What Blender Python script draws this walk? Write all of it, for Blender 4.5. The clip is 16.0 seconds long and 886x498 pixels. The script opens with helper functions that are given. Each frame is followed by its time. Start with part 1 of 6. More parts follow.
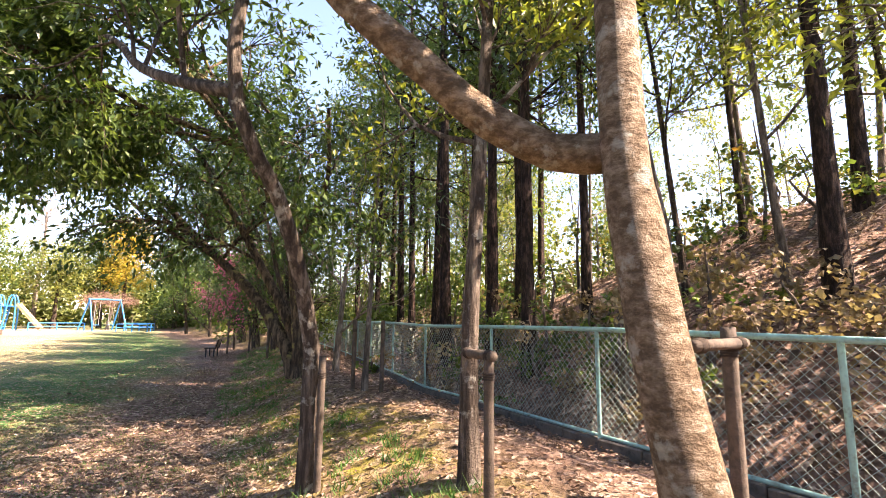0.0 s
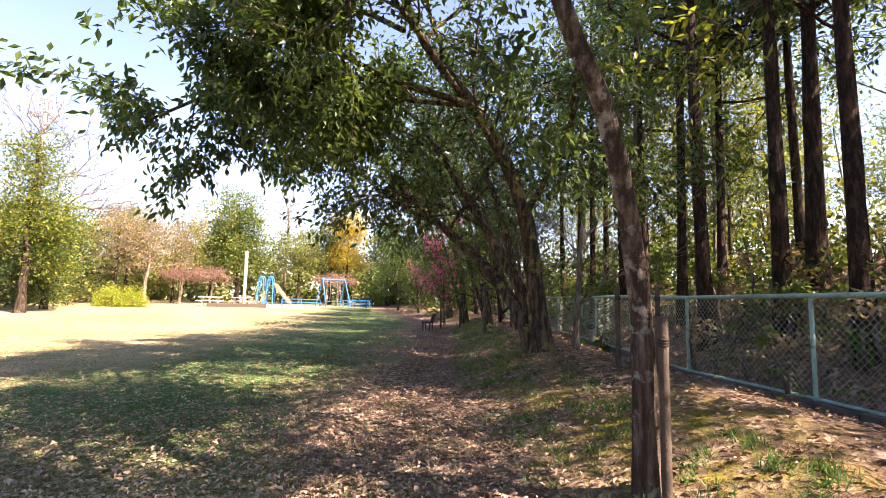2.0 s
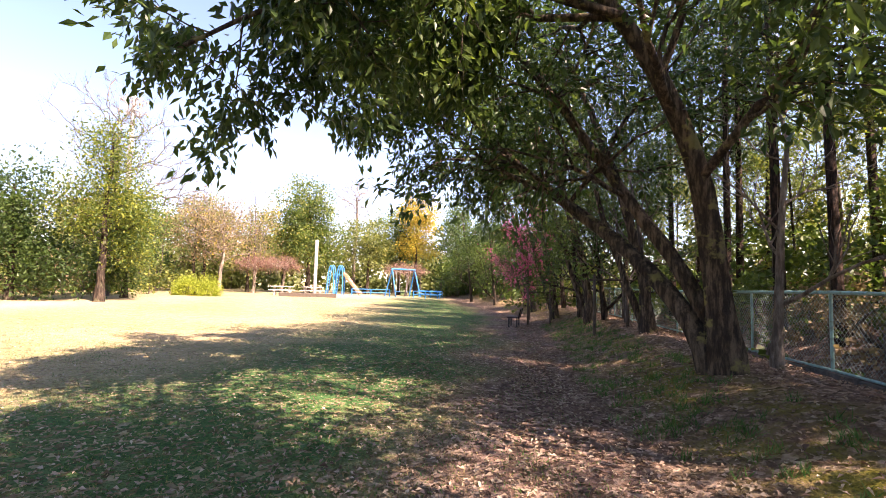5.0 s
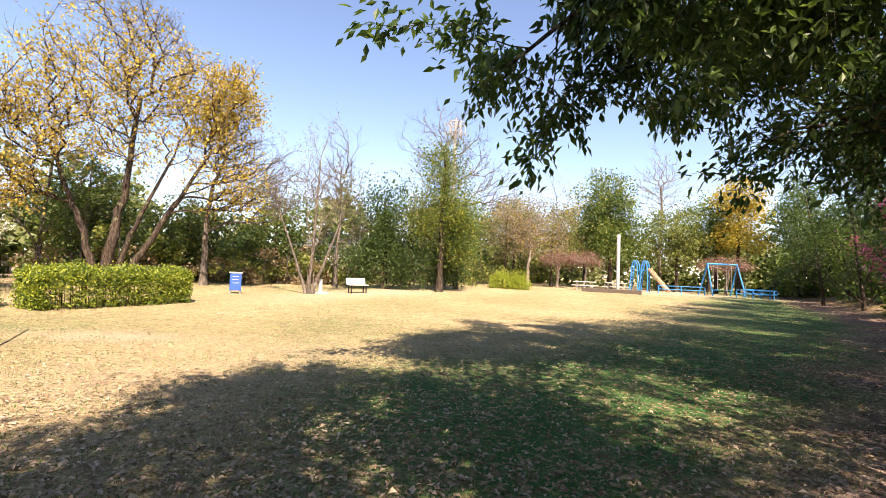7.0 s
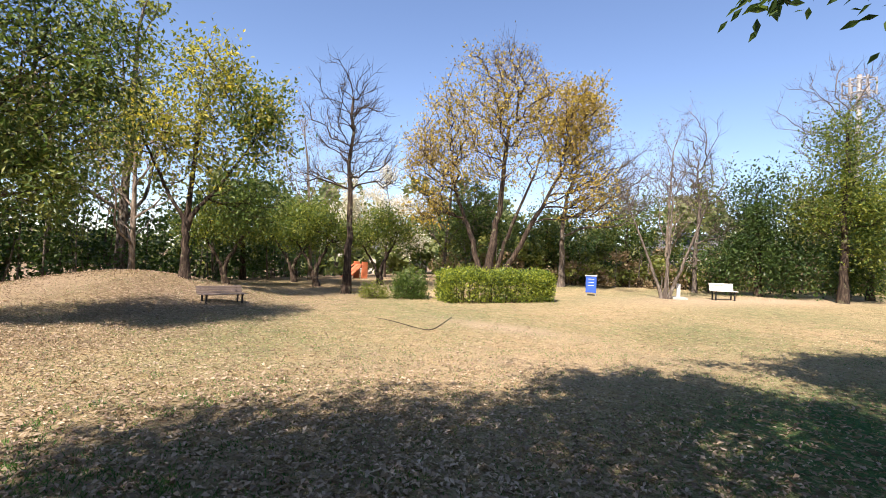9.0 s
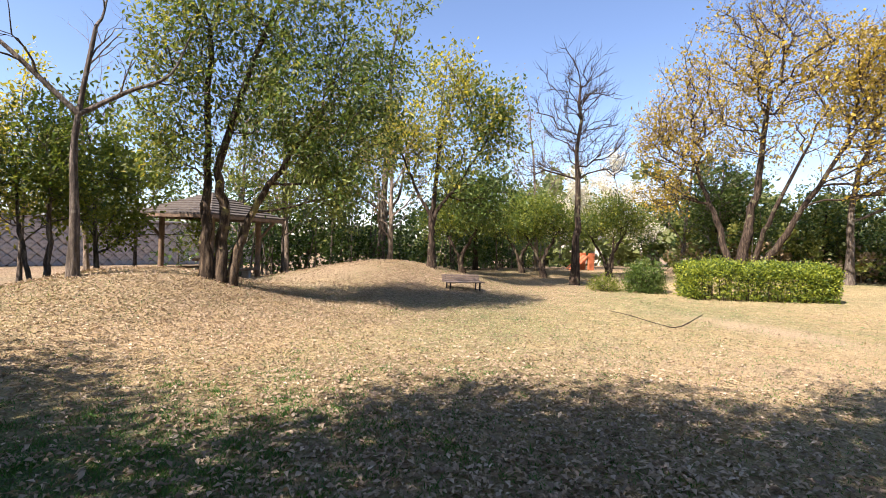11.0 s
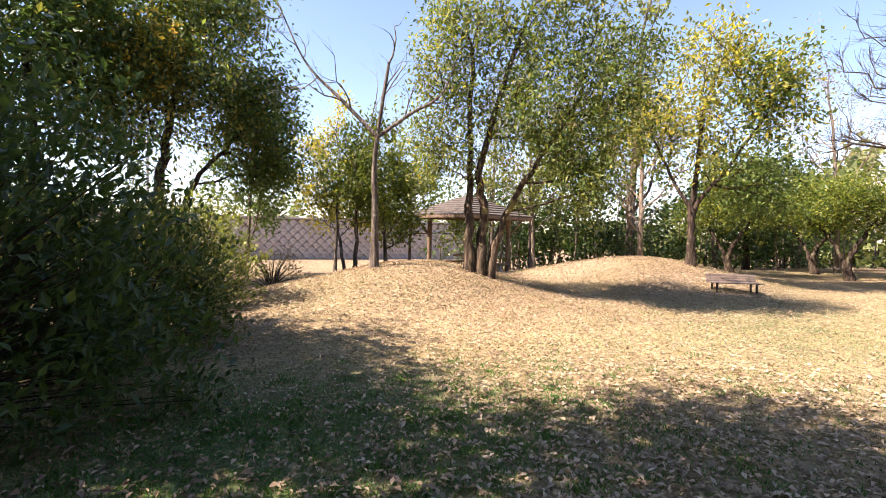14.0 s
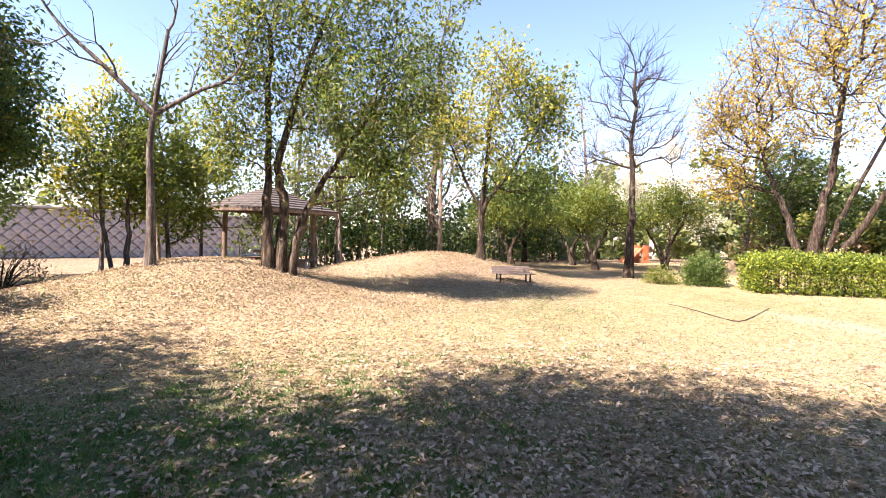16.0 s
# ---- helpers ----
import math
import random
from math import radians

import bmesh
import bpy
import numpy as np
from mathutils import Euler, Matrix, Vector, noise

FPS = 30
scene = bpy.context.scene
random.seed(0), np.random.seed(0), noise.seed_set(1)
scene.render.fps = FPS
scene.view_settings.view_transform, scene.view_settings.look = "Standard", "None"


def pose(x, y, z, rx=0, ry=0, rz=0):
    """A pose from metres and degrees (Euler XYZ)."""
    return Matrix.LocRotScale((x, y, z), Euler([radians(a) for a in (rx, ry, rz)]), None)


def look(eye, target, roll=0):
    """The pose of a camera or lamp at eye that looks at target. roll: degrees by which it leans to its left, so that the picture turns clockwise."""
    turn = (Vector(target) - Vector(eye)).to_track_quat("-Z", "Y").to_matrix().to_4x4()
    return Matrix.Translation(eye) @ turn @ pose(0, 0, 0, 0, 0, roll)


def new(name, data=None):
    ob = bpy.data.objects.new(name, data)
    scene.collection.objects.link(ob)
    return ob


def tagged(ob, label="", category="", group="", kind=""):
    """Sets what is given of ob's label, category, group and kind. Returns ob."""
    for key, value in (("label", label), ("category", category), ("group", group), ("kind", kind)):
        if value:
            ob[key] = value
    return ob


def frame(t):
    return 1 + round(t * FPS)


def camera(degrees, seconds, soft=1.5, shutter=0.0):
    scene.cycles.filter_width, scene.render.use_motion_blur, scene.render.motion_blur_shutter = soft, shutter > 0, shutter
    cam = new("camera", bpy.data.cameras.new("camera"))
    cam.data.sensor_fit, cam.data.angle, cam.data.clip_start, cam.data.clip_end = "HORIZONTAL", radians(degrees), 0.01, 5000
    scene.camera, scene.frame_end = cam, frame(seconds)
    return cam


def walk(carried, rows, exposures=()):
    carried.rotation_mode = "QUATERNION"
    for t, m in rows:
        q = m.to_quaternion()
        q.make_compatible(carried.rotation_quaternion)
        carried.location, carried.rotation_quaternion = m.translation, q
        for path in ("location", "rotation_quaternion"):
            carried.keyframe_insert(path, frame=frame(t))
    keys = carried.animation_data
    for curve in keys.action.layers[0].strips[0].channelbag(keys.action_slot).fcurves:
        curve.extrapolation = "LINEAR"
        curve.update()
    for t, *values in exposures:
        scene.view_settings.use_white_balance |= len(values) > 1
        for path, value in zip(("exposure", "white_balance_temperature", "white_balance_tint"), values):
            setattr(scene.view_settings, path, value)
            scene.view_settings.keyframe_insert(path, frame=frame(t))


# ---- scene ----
cam = camera(85.8, 16.0, soft=0.9)
METRES, EYE, TILT, LEAN, TURN = 5.82, 1.6, 0.0, 0.0, 0.0
ROWS = [
    (0.0, 0.0, 0.0, 0.0, -0.11, 8.42, -0.72),
    (0.5, -0.0569, 0.0172, -0.0204, 8.05, 7.68, -0.91),
    (1.0, -0.1102, 0.0636, -0.0287, 16.33, 6.91, -1.06),
    (1.5, -0.1644, 0.1044, -0.0357, 19.93, 6.27, -1.17),
    (2.0, -0.2153, 0.158, -0.0429, 21.57, 5.9, -1.26),
    (2.5, -0.275, 0.2323, -0.0626, 22.37, 5.33, -1.35),
    (3.0, -0.3452, 0.2898, -0.0686, 22.13, 4.69, -1.43),
    (5.5, -0.5409, 0.5029, -0.0311, 34.83, 4.45, -1.84),
    (6.0, -0.548, 0.4926, -0.0314, 42.84, 4.19, -1.98),
    (6.5, -0.5527, 0.476, -0.0332, 52.86, 3.53, -2.2),
    (7.0, -0.5545, 0.4587, -0.0346, 63.95, 2.71, -2.33),
    (7.5, -0.5523, 0.4393, -0.0348, 75.05, 2.06, -2.39),
    (8.0, -0.5482, 0.4214, -0.0345, 85.57, 2.0, -2.42),
    (8.5, -0.5435, 0.4047, -0.0358, 95.62, 1.75, -2.38),
    (9.0, -0.5352, 0.395, -0.0341, 103.76, 1.36, -2.38),
    (11.5, -0.4984, 0.3519, -0.0388, 136.39, -0.74, -1.95),
    (12.0, -0.4897, 0.35, -0.0382, 142.98, -0.49, -1.82),
    (12.5, -0.4807, 0.3487, -0.0378, 147.98, -0.45, -1.73),
    (13.0, -0.4734, 0.3471, -0.0386, 151.79, -0.88, -1.64),
    (13.5, -0.468, 0.3459, -0.04, 154.56, -0.99, -1.54),
    (14.0, -0.4633, 0.3448, -0.0427, 157.96, -1.94, -1.41),
    (14.5, -0.4616, 0.3446, -0.0441, 158.89, -2.5, -1.36),
    (15.0, -0.4615, 0.3447, -0.0442, 158.76, -2.41, -1.35),
    (15.5, -0.4701, 0.347, -0.0467, 151.05, -2.14, -1.6),
    (16.0, -0.4888, 0.3543, -0.0465, 135.5, -1.71, -1.95),
]
walk(cam, [(t, pose(0, 0, EYE, TILT, LEAN, TURN) @ pose(METRES * x, METRES * y, METRES * z, 90 + pitch, roll, yaw)) for t, x, y, z, yaw, pitch, roll in ROWS],
     exposures=[(0.0, 2.7, 7500, 28), (1.0, 2.55, 7450, 29), (3.0, 2.2, 7500, 33), (5.5, 2.25, 7300, 33), (7.0, 1.55, 7300, 22), (9.0, 1.15, 6500, 20), (12.0, 1.5, 6550, 22), (14.5, 1.92, 6950, 26), (15.2, 2.0, 6800, 26), (16.0, 2.02, 6500, 28)])

# ---- world and sun ----
SUN_EL, SUN_AZ = radians(48), radians(99)      # azimuth clockwise from +y: the sun stands over the hill
world = bpy.data.worlds.new("world")
scene.world = world
world.use_nodes = True
wn = world.node_tree
sky = wn.nodes.new("ShaderNodeTexSky")
sky.sky_type = "NISHITA"
sky.sun_disc = False
sky.sun_elevation, sky.sun_rotation = SUN_EL, SUN_AZ
sky.air_density, sky.dust_density, sky.ozone_density = 1.0, 0.3, 3.0
bg = wn.nodes["Background"]
wn.links.new(sky.outputs["Color"], bg.inputs["Color"])
bg.inputs["Strength"].default_value = 0.097
sun_data = bpy.data.lights.new("sun", "SUN")
sun_data.energy, sun_data.angle, sun_data.color = 5.0, radians(0.53), (1.0, 0.92, 0.78)
sun = new("sun", sun_data)
to_sun = Vector((math.sin(SUN_AZ) * math.cos(SUN_EL), math.cos(SUN_AZ) * math.cos(SUN_EL), math.sin(SUN_EL)))
sun.matrix_world = look(to_sun * 60, (0, 0, 0))


# ---- materials ----
def material(name):
    m = bpy.data.materials.new(name)
    m.use_nodes = True
    return m, m.node_tree, m.node_tree.nodes["Principled BSDF"]


def node(nt, kind, **inputs):
    n = nt.nodes.new(kind)
    for k, v in inputs.items():
        n.inputs[k.replace("_", " ")].default_value = v
    return n


def rgb(c):
    return (*c, 1.0)


def coords(nt, stretch=(1, 1, 1)):
    tc = nt.nodes.new("ShaderNodeTexCoord")
    mp = nt.nodes.new("ShaderNodeMapping")
    mp.inputs["Scale"].default_value = stretch
    nt.links.new(tc.outputs["Object"], mp.inputs["Vector"])
    return mp.outputs["Vector"]


def ramp(nt, fac, stops):
    r = nt.nodes.new("ShaderNodeValToRGB")
    e = r.color_ramp.elements
    while len(e) < len(stops):
        e.new(0.5)
    for el, (p, c) in zip(e, stops):
        el.position, el.color = p, rgb(c)
    nt.links.new(fac, r.inputs["Fac"])
    return r.outputs["Color"]


def mixc(nt, fac, a, b, blend="MIX"):
    m = nt.nodes.new("ShaderNodeMix")
    m.data_type, m.blend_type = "RGBA", blend
    for sock, v in ((m.inputs[0], fac), (m.inputs[6], a), (m.inputs[7], b)):
        if isinstance(v, (int, float)):
            sock.default_value = v
        elif isinstance(v, tuple):
            sock.default_value = rgb(v)
        else:
            nt.links.new(v, sock)
    return m.outputs[2]


def noise_tex(nt, vec, scale, detail=5, rough=0.6):
    n = node(nt, "ShaderNodeTexNoise", Scale=scale, Detail=detail, Roughness=rough)
    nt.links.new(vec, n.inputs["Vector"])
    return n.outputs["Fac"]


def bumped(nt, bsdf, height, strength=0.5, dist=0.02):
    b = node(nt, "ShaderNodeBump", Strength=strength, Distance=dist)
    nt.links.new(height, b.inputs["Height"])
    nt.links.new(b.outputs["Normal"], bsdf.inputs["Normal"])


def mathn(nt, op, a, b=0.0, clamp=False):
    m = nt.nodes.new("ShaderNodeMath")
    m.operation, m.use_clamp = op, clamp
    for s, v in zip(m.inputs, (a, b)):
        if isinstance(v, (int, float)):
            s.default_value = v
        else:
            nt.links.new(v, s)
    return m.outputs[0]


def plain(name, c, rough=0.6, metal=0.0, vary=0.25, scale=6.0, bump=0.2, dirt=None):
    m, nt, b = material(name)
    v = coords(nt)
    n1, n2 = noise_tex(nt, v, scale), noise_tex(nt, v, scale * 9, 3)
    dark = tuple(x * (1 - vary) for x in c)
    lite = tuple(min(1, x * (1 + vary)) for x in c)
    col = ramp(nt, n1, [(0.3, dark), (0.7, lite)])
    col = mixc(nt, mathn(nt, "MULTIPLY", n2, 0.35), col, dark)
    if dirt:
        col = mixc(nt, ramp(nt, noise_tex(nt, v, scale * 2.3, 8, 0.7), [(0.5, (0, 0, 0)), (0.68, (1, 1, 1))]), col, dirt)
    nt.links.new(col, b.inputs["Base Color"])
    b.inputs["Roughness"].default_value, b.inputs["Metallic"].default_value = rough, metal
    bumped(nt, b, n2, bump, 0.01)
    return m


def bark(name, c1, c2, lichen=None, scale=14.0, stretch=(1, 1, 0.18), amount=0.6, spot=3.2):
    """Furrowed bark along the trunk, with patches of lichen or moss."""
    m, nt, b = material(name)
    v = coords(nt, stretch)
    plain_v = coords(nt)
    grain = noise_tex(nt, v, scale, 8, 0.7)
    fine = noise_tex(nt, plain_v, 55, 4)
    col = ramp(nt, grain, [(0.40, tuple(x * 0.6 for x in c1)), (0.48, c1), (0.62, c2)])
    col = mixc(nt, mathn(nt, "MULTIPLY", fine, 0.5), col, tuple(x * 0.5 for x in c1))
    if lichen:
        spots = ramp(nt, noise_tex(nt, plain_v, spot, 6, 0.62), [(0.57, (0, 0, 0)), (0.63, (1, 1, 1))])
        col = mixc(nt, mathn(nt, "MULTIPLY", spots, amount), col, lichen)
    nt.links.new(col, b.inputs["Base Color"])
    b.inputs["Roughness"].default_value = 0.9
    b.inputs["Specular IOR Level"].default_value = 0.2
    bumped(nt, b, mathn(nt, "ADD", grain, mathn(nt, "MULTIPLY", fine, 0.35)), 1.0, 0.06)
    return m


def leaf(name, stops, gloss=0.45, through_light=0.35, glow=1.6):
    """Leaves: one colour per leaf, patches over the crown, light shining through."""
    m, nt, b = material(name)
    geo = nt.nodes.new("ShaderNodeNewGeometry")
    v = coords(nt)
    patch = noise_tex(nt, v, 0.55, 3)
    f = mathn(nt, "ADD", mathn(nt, "MULTIPLY", geo.outputs["Random Per Island"], 0.62), mathn(nt, "MULTIPLY", mathn(nt, "SUBTRACT", patch, 0.3), 0.95), True)
    col = ramp(nt, f, stops)
    nt.links.new(col, b.inputs["Base Color"])
    b.inputs["Roughness"].default_value = gloss
    b.inputs["Specular IOR Level"].default_value = 0.35
    tr = nt.nodes.new("ShaderNodeBsdfTranslucent")
    bright = mixc(nt, 1.0, col, (glow, glow * 1.05, glow * 0.6), "MULTIPLY")
    nt.links.new(bright, tr.inputs["Color"])
    mx = nt.nodes.new("ShaderNodeMixShader")
    mx.inputs[0].default_value = through_light
    out = nt.nodes["Material Output"]
    nt.links.new(b.outputs[0], mx.inputs[1])
    nt.links.new(tr.outputs[0], mx.inputs[2])
    nt.links.new(mx.outputs[0], out.inputs["Surface"])
    return m


def ground_material():
    m, nt, b = material("ground_soil")
    v = coords(nt)

    def attr(n):
        a = nt.nodes.new("ShaderNodeAttribute")
        a.attribute_name = n
        return a.outputs["Fac"]

    big, mid, fine = noise_tex(nt, v, 0.35, 4), noise_tex(nt, v, 2.2, 6, 0.7), noise_tex(nt, v, 38, 4, 0.75)
    vor = node(nt, "ShaderNodeTexVoronoi", Scale=17.0, Randomness=1.0)
    warp = nt.nodes.new("ShaderNodeVectorMath")
    warp.operation = "ADD"
    wob = node(nt, "ShaderNodeTexNoise", Scale=9.0, Detail=3.0)
    nt.links.new(v, wob.inputs["Vector"])
    sc = nt.nodes.new("ShaderNodeVectorMath")
    sc.operation = "SCALE"
    sc.inputs["Scale"].default_value = 0.12
    nt.links.new(wob.outputs["Color"], sc.inputs[0])
    nt.links.new(v, warp.inputs[0])
    nt.links.new(sc.outputs[0], warp.inputs[1])
    nt.links.new(warp.outputs[0], vor.inputs["Vector"])
    sep = nt.nodes.new("ShaderNodeSeparateColor")
    nt.links.new(vor.outputs["Color"], sep.inputs[0])
    cell = sep.outputs[0]
    # dry lawn: straw with thin green
    straw = ramp(nt, fine, [(0.32, (0.22, 0.165, 0.08)), (0.5, (0.49, 0.36, 0.195)), (0.66, (0.68, 0.535, 0.32))])
    grass = ramp(nt, fine, [(0.32, (0.016, 0.055, 0.014)), (0.5, (0.042, 0.145, 0.04)), (0.68, (0.11, 0.25, 0.075))])
    green_f = mathn(nt, "ADD", attr("green"), mathn(nt, "MULTIPLY", mathn(nt, "SUBTRACT", mid, 0.5), 1.1), True)
    lawn = mixc(nt, green_f, straw, grass)
    bits = ramp(nt, sep.outputs[1], [(0.70, (0, 0, 0)), (0.78, (1, 1, 1))])
    bit_c = ramp(nt, cell, [(0.0, (0.10, 0.06, 0.03)), (0.5, (0.30, 0.20, 0.11)), (1.0, (0.58, 0.45, 0.28))])
    lawn = mixc(nt, mathn(nt, "MULTIPLY", bits, 0.65), lawn, bit_c)
    # leaf litter on brown soil
    litter_c = ramp(nt, cell, [(0.0, (0.065, 0.038, 0.03)), (0.35, (0.19, 0.115, 0.088)), (0.65, (0.36, 0.24, 0.185)), (1.0, (0.58, 0.43, 0.34))])
    soil = ramp(nt, mid, [(0.3, (0.085, 0.052, 0.042)), (0.7, (0.27, 0.175, 0.135))])
    litter_c = mixc(nt, ramp(nt, noise_tex(nt, v, 6, 6), [(0.42, (0, 0, 0)), (0.6, (1, 1, 1))]), litter_c, soil)
    lit_f = mathn(nt, "ADD", attr("litter"), mathn(nt, "MULTIPLY", mathn(nt, "SUBTRACT", mid, 0.5), 0.9), True)
    col = mixc(nt, lit_f, lawn, litter_c)
    # trodden pale sand
    sand = ramp(nt, fine, [(0.3, (0.40, 0.29, 0.19)), (0.7, (0.60, 0.47, 0.33))])
    sand_f = mathn(nt, "ADD", attr("sand"), mathn(nt, "MULTIPLY", mathn(nt, "SUBTRACT", mid, 0.5), 0.8), True)
    col = mixc(nt, mathn(nt, "MULTIPLY", sand_f, attr("sand")), col, sand)
    # moss on the bank
    moss = ramp(nt, fine, [(0.3, (0.07, 0.075, 0.012)), (0.7, (0.34, 0.30, 0.05))])
    moss_f = mathn(nt, "MULTIPLY", attr("moss"), ramp(nt, mid, [(0.4, (0, 0, 0)), (0.6, (1, 1, 1))]))
    col = mixc(nt, moss_f, col, moss)
    col = mixc(nt, mathn(nt, "MULTIPLY", ramp(nt, big, [(0.35, (0, 0, 0)), (0.7, (1, 1, 1))]), 0.25), col, (0.8, 0.75, 0.7), "MULTIPLY")
    nt.links.new(col, b.inputs["Base Color"])
    b.inputs["Roughness"].default_value = 0.95
    b.inputs["Specular IOR Level"].default_value = 0.1
    h = mathn(nt, "ADD", mathn(nt, "MULTIPLY", vor.outputs["Distance"], 0.8), fine)
    bumped(nt, b, h, 1.0, 0.04)
    return m


M_GROUND = ground_material()
M_BARK_MAIN = bark("bark_lichened", (0.22, 0.155, 0.10), (0.46, 0.36, 0.26), (0.50, 0.50, 0.43), 11, (1, 1, 1.7), 0.55, 6.0)
M_BARK_WORN = bark("bark_weathered", (0.085, 0.066, 0.052), (0.29, 0.235, 0.185), (0.46, 0.46, 0.40), 15, (1, 1, 0.14), 0.7, 4.5)
M_BARK_DARK = bark("bark_dark", (0.05, 0.036, 0.027), (0.15, 0.11, 0.08), (0.23, 0.23, 0.13), 16, (1, 1, 0.16), 0.5)
M_BARK_PINE = bark("bark_pine", (0.035, 0.024, 0.019), (0.13, 0.08, 0.06), None, 18, (1, 1, 0.25))
M_BARK_GREY = bark("bark_grey", (0.13, 0.105, 0.085), (0.31, 0.26, 0.21), (0.38, 0.37, 0.31), 14, (1, 1, 0.2), 0.4)
M_BARK_PALE = bark("bark_pale", (0.24, 0.19, 0.145), (0.46, 0.38, 0.30), None, 14, (1, 1, 0.2))
M_BARK_MOSSY = bark("bark_mossy", (0.075, 0.055, 0.04), (0.26, 0.195, 0.13), (0.30, 0.27, 0.10), 13, (1, 1, 0.2), 0.8)
M_LEAF_DARK = leaf("leaves_evergreen", [(0.0, (0.022, 0.043, 0.016)), (0.5, (0.052, 0.092, 0.028)), (1.0, (0.115, 0.165, 0.042))], 0.30, 0.37)
M_LEAF_MID = leaf("leaves_green", [(0.0, (0.031, 0.056, 0.016)), (0.5, (0.081, 0.131, 0.031)), (1.0, (0.200, 0.250, 0.056))], 0.4, 0.35)
M_LEAF_BRIGHT = leaf("leaves_fresh", [(0.0, (0.065, 0.092, 0.018)), (0.5, (0.155, 0.185, 0.034)), (1.0, (0.33, 0.325, 0.06))], 0.5, 0.4)
M_LEAF_LIME = leaf("leaves_lime", [(0.0, (0.11, 0.15, 0.02)), (0.5, (0.26, 0.31, 0.042)), (1.0, (0.46, 0.47, 0.075))], 0.5, 0.4)
M_LEAF_YELLOW = leaf("leaves_yellow", [(0.0, (0.144, 0.156, 0.030)), (0.5, (0.360, 0.324, 0.060)), (1.0, (0.660, 0.504, 0.072))], 0.55, 0.4, 1.4)
M_LEAF_GOLD = leaf("leaves_gold", [(0.0, (0.25, 0.17, 0.03)), (0.5, (0.46, 0.33, 0.055)), (1.0, (0.66, 0.52, 0.10))], 0.6, 0.35, 1.3)
M_LEAF_MIX = leaf("leaves_turning", [(0.0, (0.026, 0.052, 0.016)), (0.55, (0.078, 0.117, 0.029)), (0.8, (0.221, 0.195, 0.046)), (1.0, (0.468, 0.221, 0.046))], 0.45, 0.3)
M_LEAF_OLIVE = leaf("leaves_olive", [(0.0, (0.051, 0.065, 0.020)), (0.5, (0.145, 0.174, 0.043)), (1.0, (0.348, 0.334, 0.087))], 0.45, 0.35)
# distance haze put into the leaf colour: paler and greyer than nearby foliage
M_LEAF_FAR = leaf("leaves_haze_tint", [(0.0, (0.09, 0.12, 0.045)), (0.5, (0.17, 0.20, 0.075)), (1.0, (0.30, 0.31, 0.13))], 0.6, 0.4, 1.3)
M_LEAF_TAN = leaf("leaves_tan", [(0.0, (0.15, 0.10, 0.06)), (0.5, (0.27, 0.20, 0.12)), (1.0, (0.40, 0.31, 0.19))], 0.7, 0.3, 1.2)
M_BLOSSOM_PINK = leaf("blossom_pink", [(0.0, (0.45, 0.05, 0.20)), (0.5, (0.66, 0.12, 0.34)), (1.0, (0.80, 0.26, 0.48))], 0.6, 0.4, 1.2)
M_BLOSSOM_WHITE = leaf("blossom_white", [(0.0, (0.55, 0.50, 0.47)), (0.5, (0.72, 0.67, 0.64)), (1.0, (0.85, 0.82, 0.80))], 0.6, 0.4, 1.1)
M_LITTER = leaf("leaves_fallen", [(0.0, (0.07, 0.04, 0.03)), (0.4, (0.19, 0.115, 0.08)), (0.75, (0.37, 0.26, 0.19)), (1.0, (0.58, 0.46, 0.36))], 0.6, 0.12, 1.2)
M_LITTER_PALE = leaf("leaves_fallen_pale", [(0.0, (0.15, 0.10, 0.068)), (0.4, (0.32, 0.235, 0.16)), (0.75, (0.51, 0.40, 0.285)), (1.0, (0.69, 0.58, 0.44))], 0.6, 0.12, 1.2)
M_GRASS = leaf("grass_blades", [(0.0, (0.02, 0.065, 0.014)), (0.5, (0.06, 0.16, 0.035)), (1.0, (0.20, 0.27, 0.08))], 0.5, 0.3)
M_STRAW = leaf("grass_straw", [(0.0, (0.20, 0.15, 0.06)), (0.5, (0.38, 0.29, 0.13)), (1.0, (0.55, 0.45, 0.24))], 0.6, 0.2, 1.2)
M_TWIG_PINK = leaf("twigs_pinkish", [(0.0, (0.22, 0.12, 0.09)), (0.5, (0.36, 0.21, 0.16)), (1.0, (0.50, 0.32, 0.25))], 0.7, 0.2, 1.1)
M_TWIG_BARK = bark("bark_reddish", (0.20, 0.11, 0.08), (0.38, 0.23, 0.17))
M_FENCE = plain("fence_paint", (0.27, 0.50, 0.45), 0.45, 0.0, 0.2, 5, 0.15, (0.16, 0.20, 0.16))
M_WIRE = plain("fence_wire", (0.29, 0.36, 0.32), 0.45, 0.3, 0.25, 5, 0.1)
M_STAKE = plain("stake_wood", (0.105, 0.078, 0.058), 0.9, 0, 0.45, 9, 0.7, (0.05, 0.04, 0.03))
M_ROPE = plain("palm_rope", (0.05, 0.035, 0.025), 0.95, 0, 0.4, 30, 0.8)
M_BENCH_WOOD = plain("bench_wood", (0.19, 0.145, 0.12), 0.8, 0, 0.3, 10, 0.4, (0.16, 0.12, 0.10))
M_BENCH_WHITE = plain("bench_pale", (0.66, 0.62, 0.55), 0.7, 0, 0.15, 8, 0.2)
M_IRON = plain("dark_iron", (0.04, 0.04, 0.042), 0.5, 0.6, 0.3, 12, 0.2)
M_CONCRETE = plain("concrete", (0.42, 0.39, 0.35), 0.9, 0, 0.2, 4, 0.4, (0.25, 0.22, 0.19))
M_KERB = plain("kerb_concrete", (0.12, 0.11, 0.095), 0.9, 0, 0.35, 7, 0.6, (0.05, 0.05, 0.04))
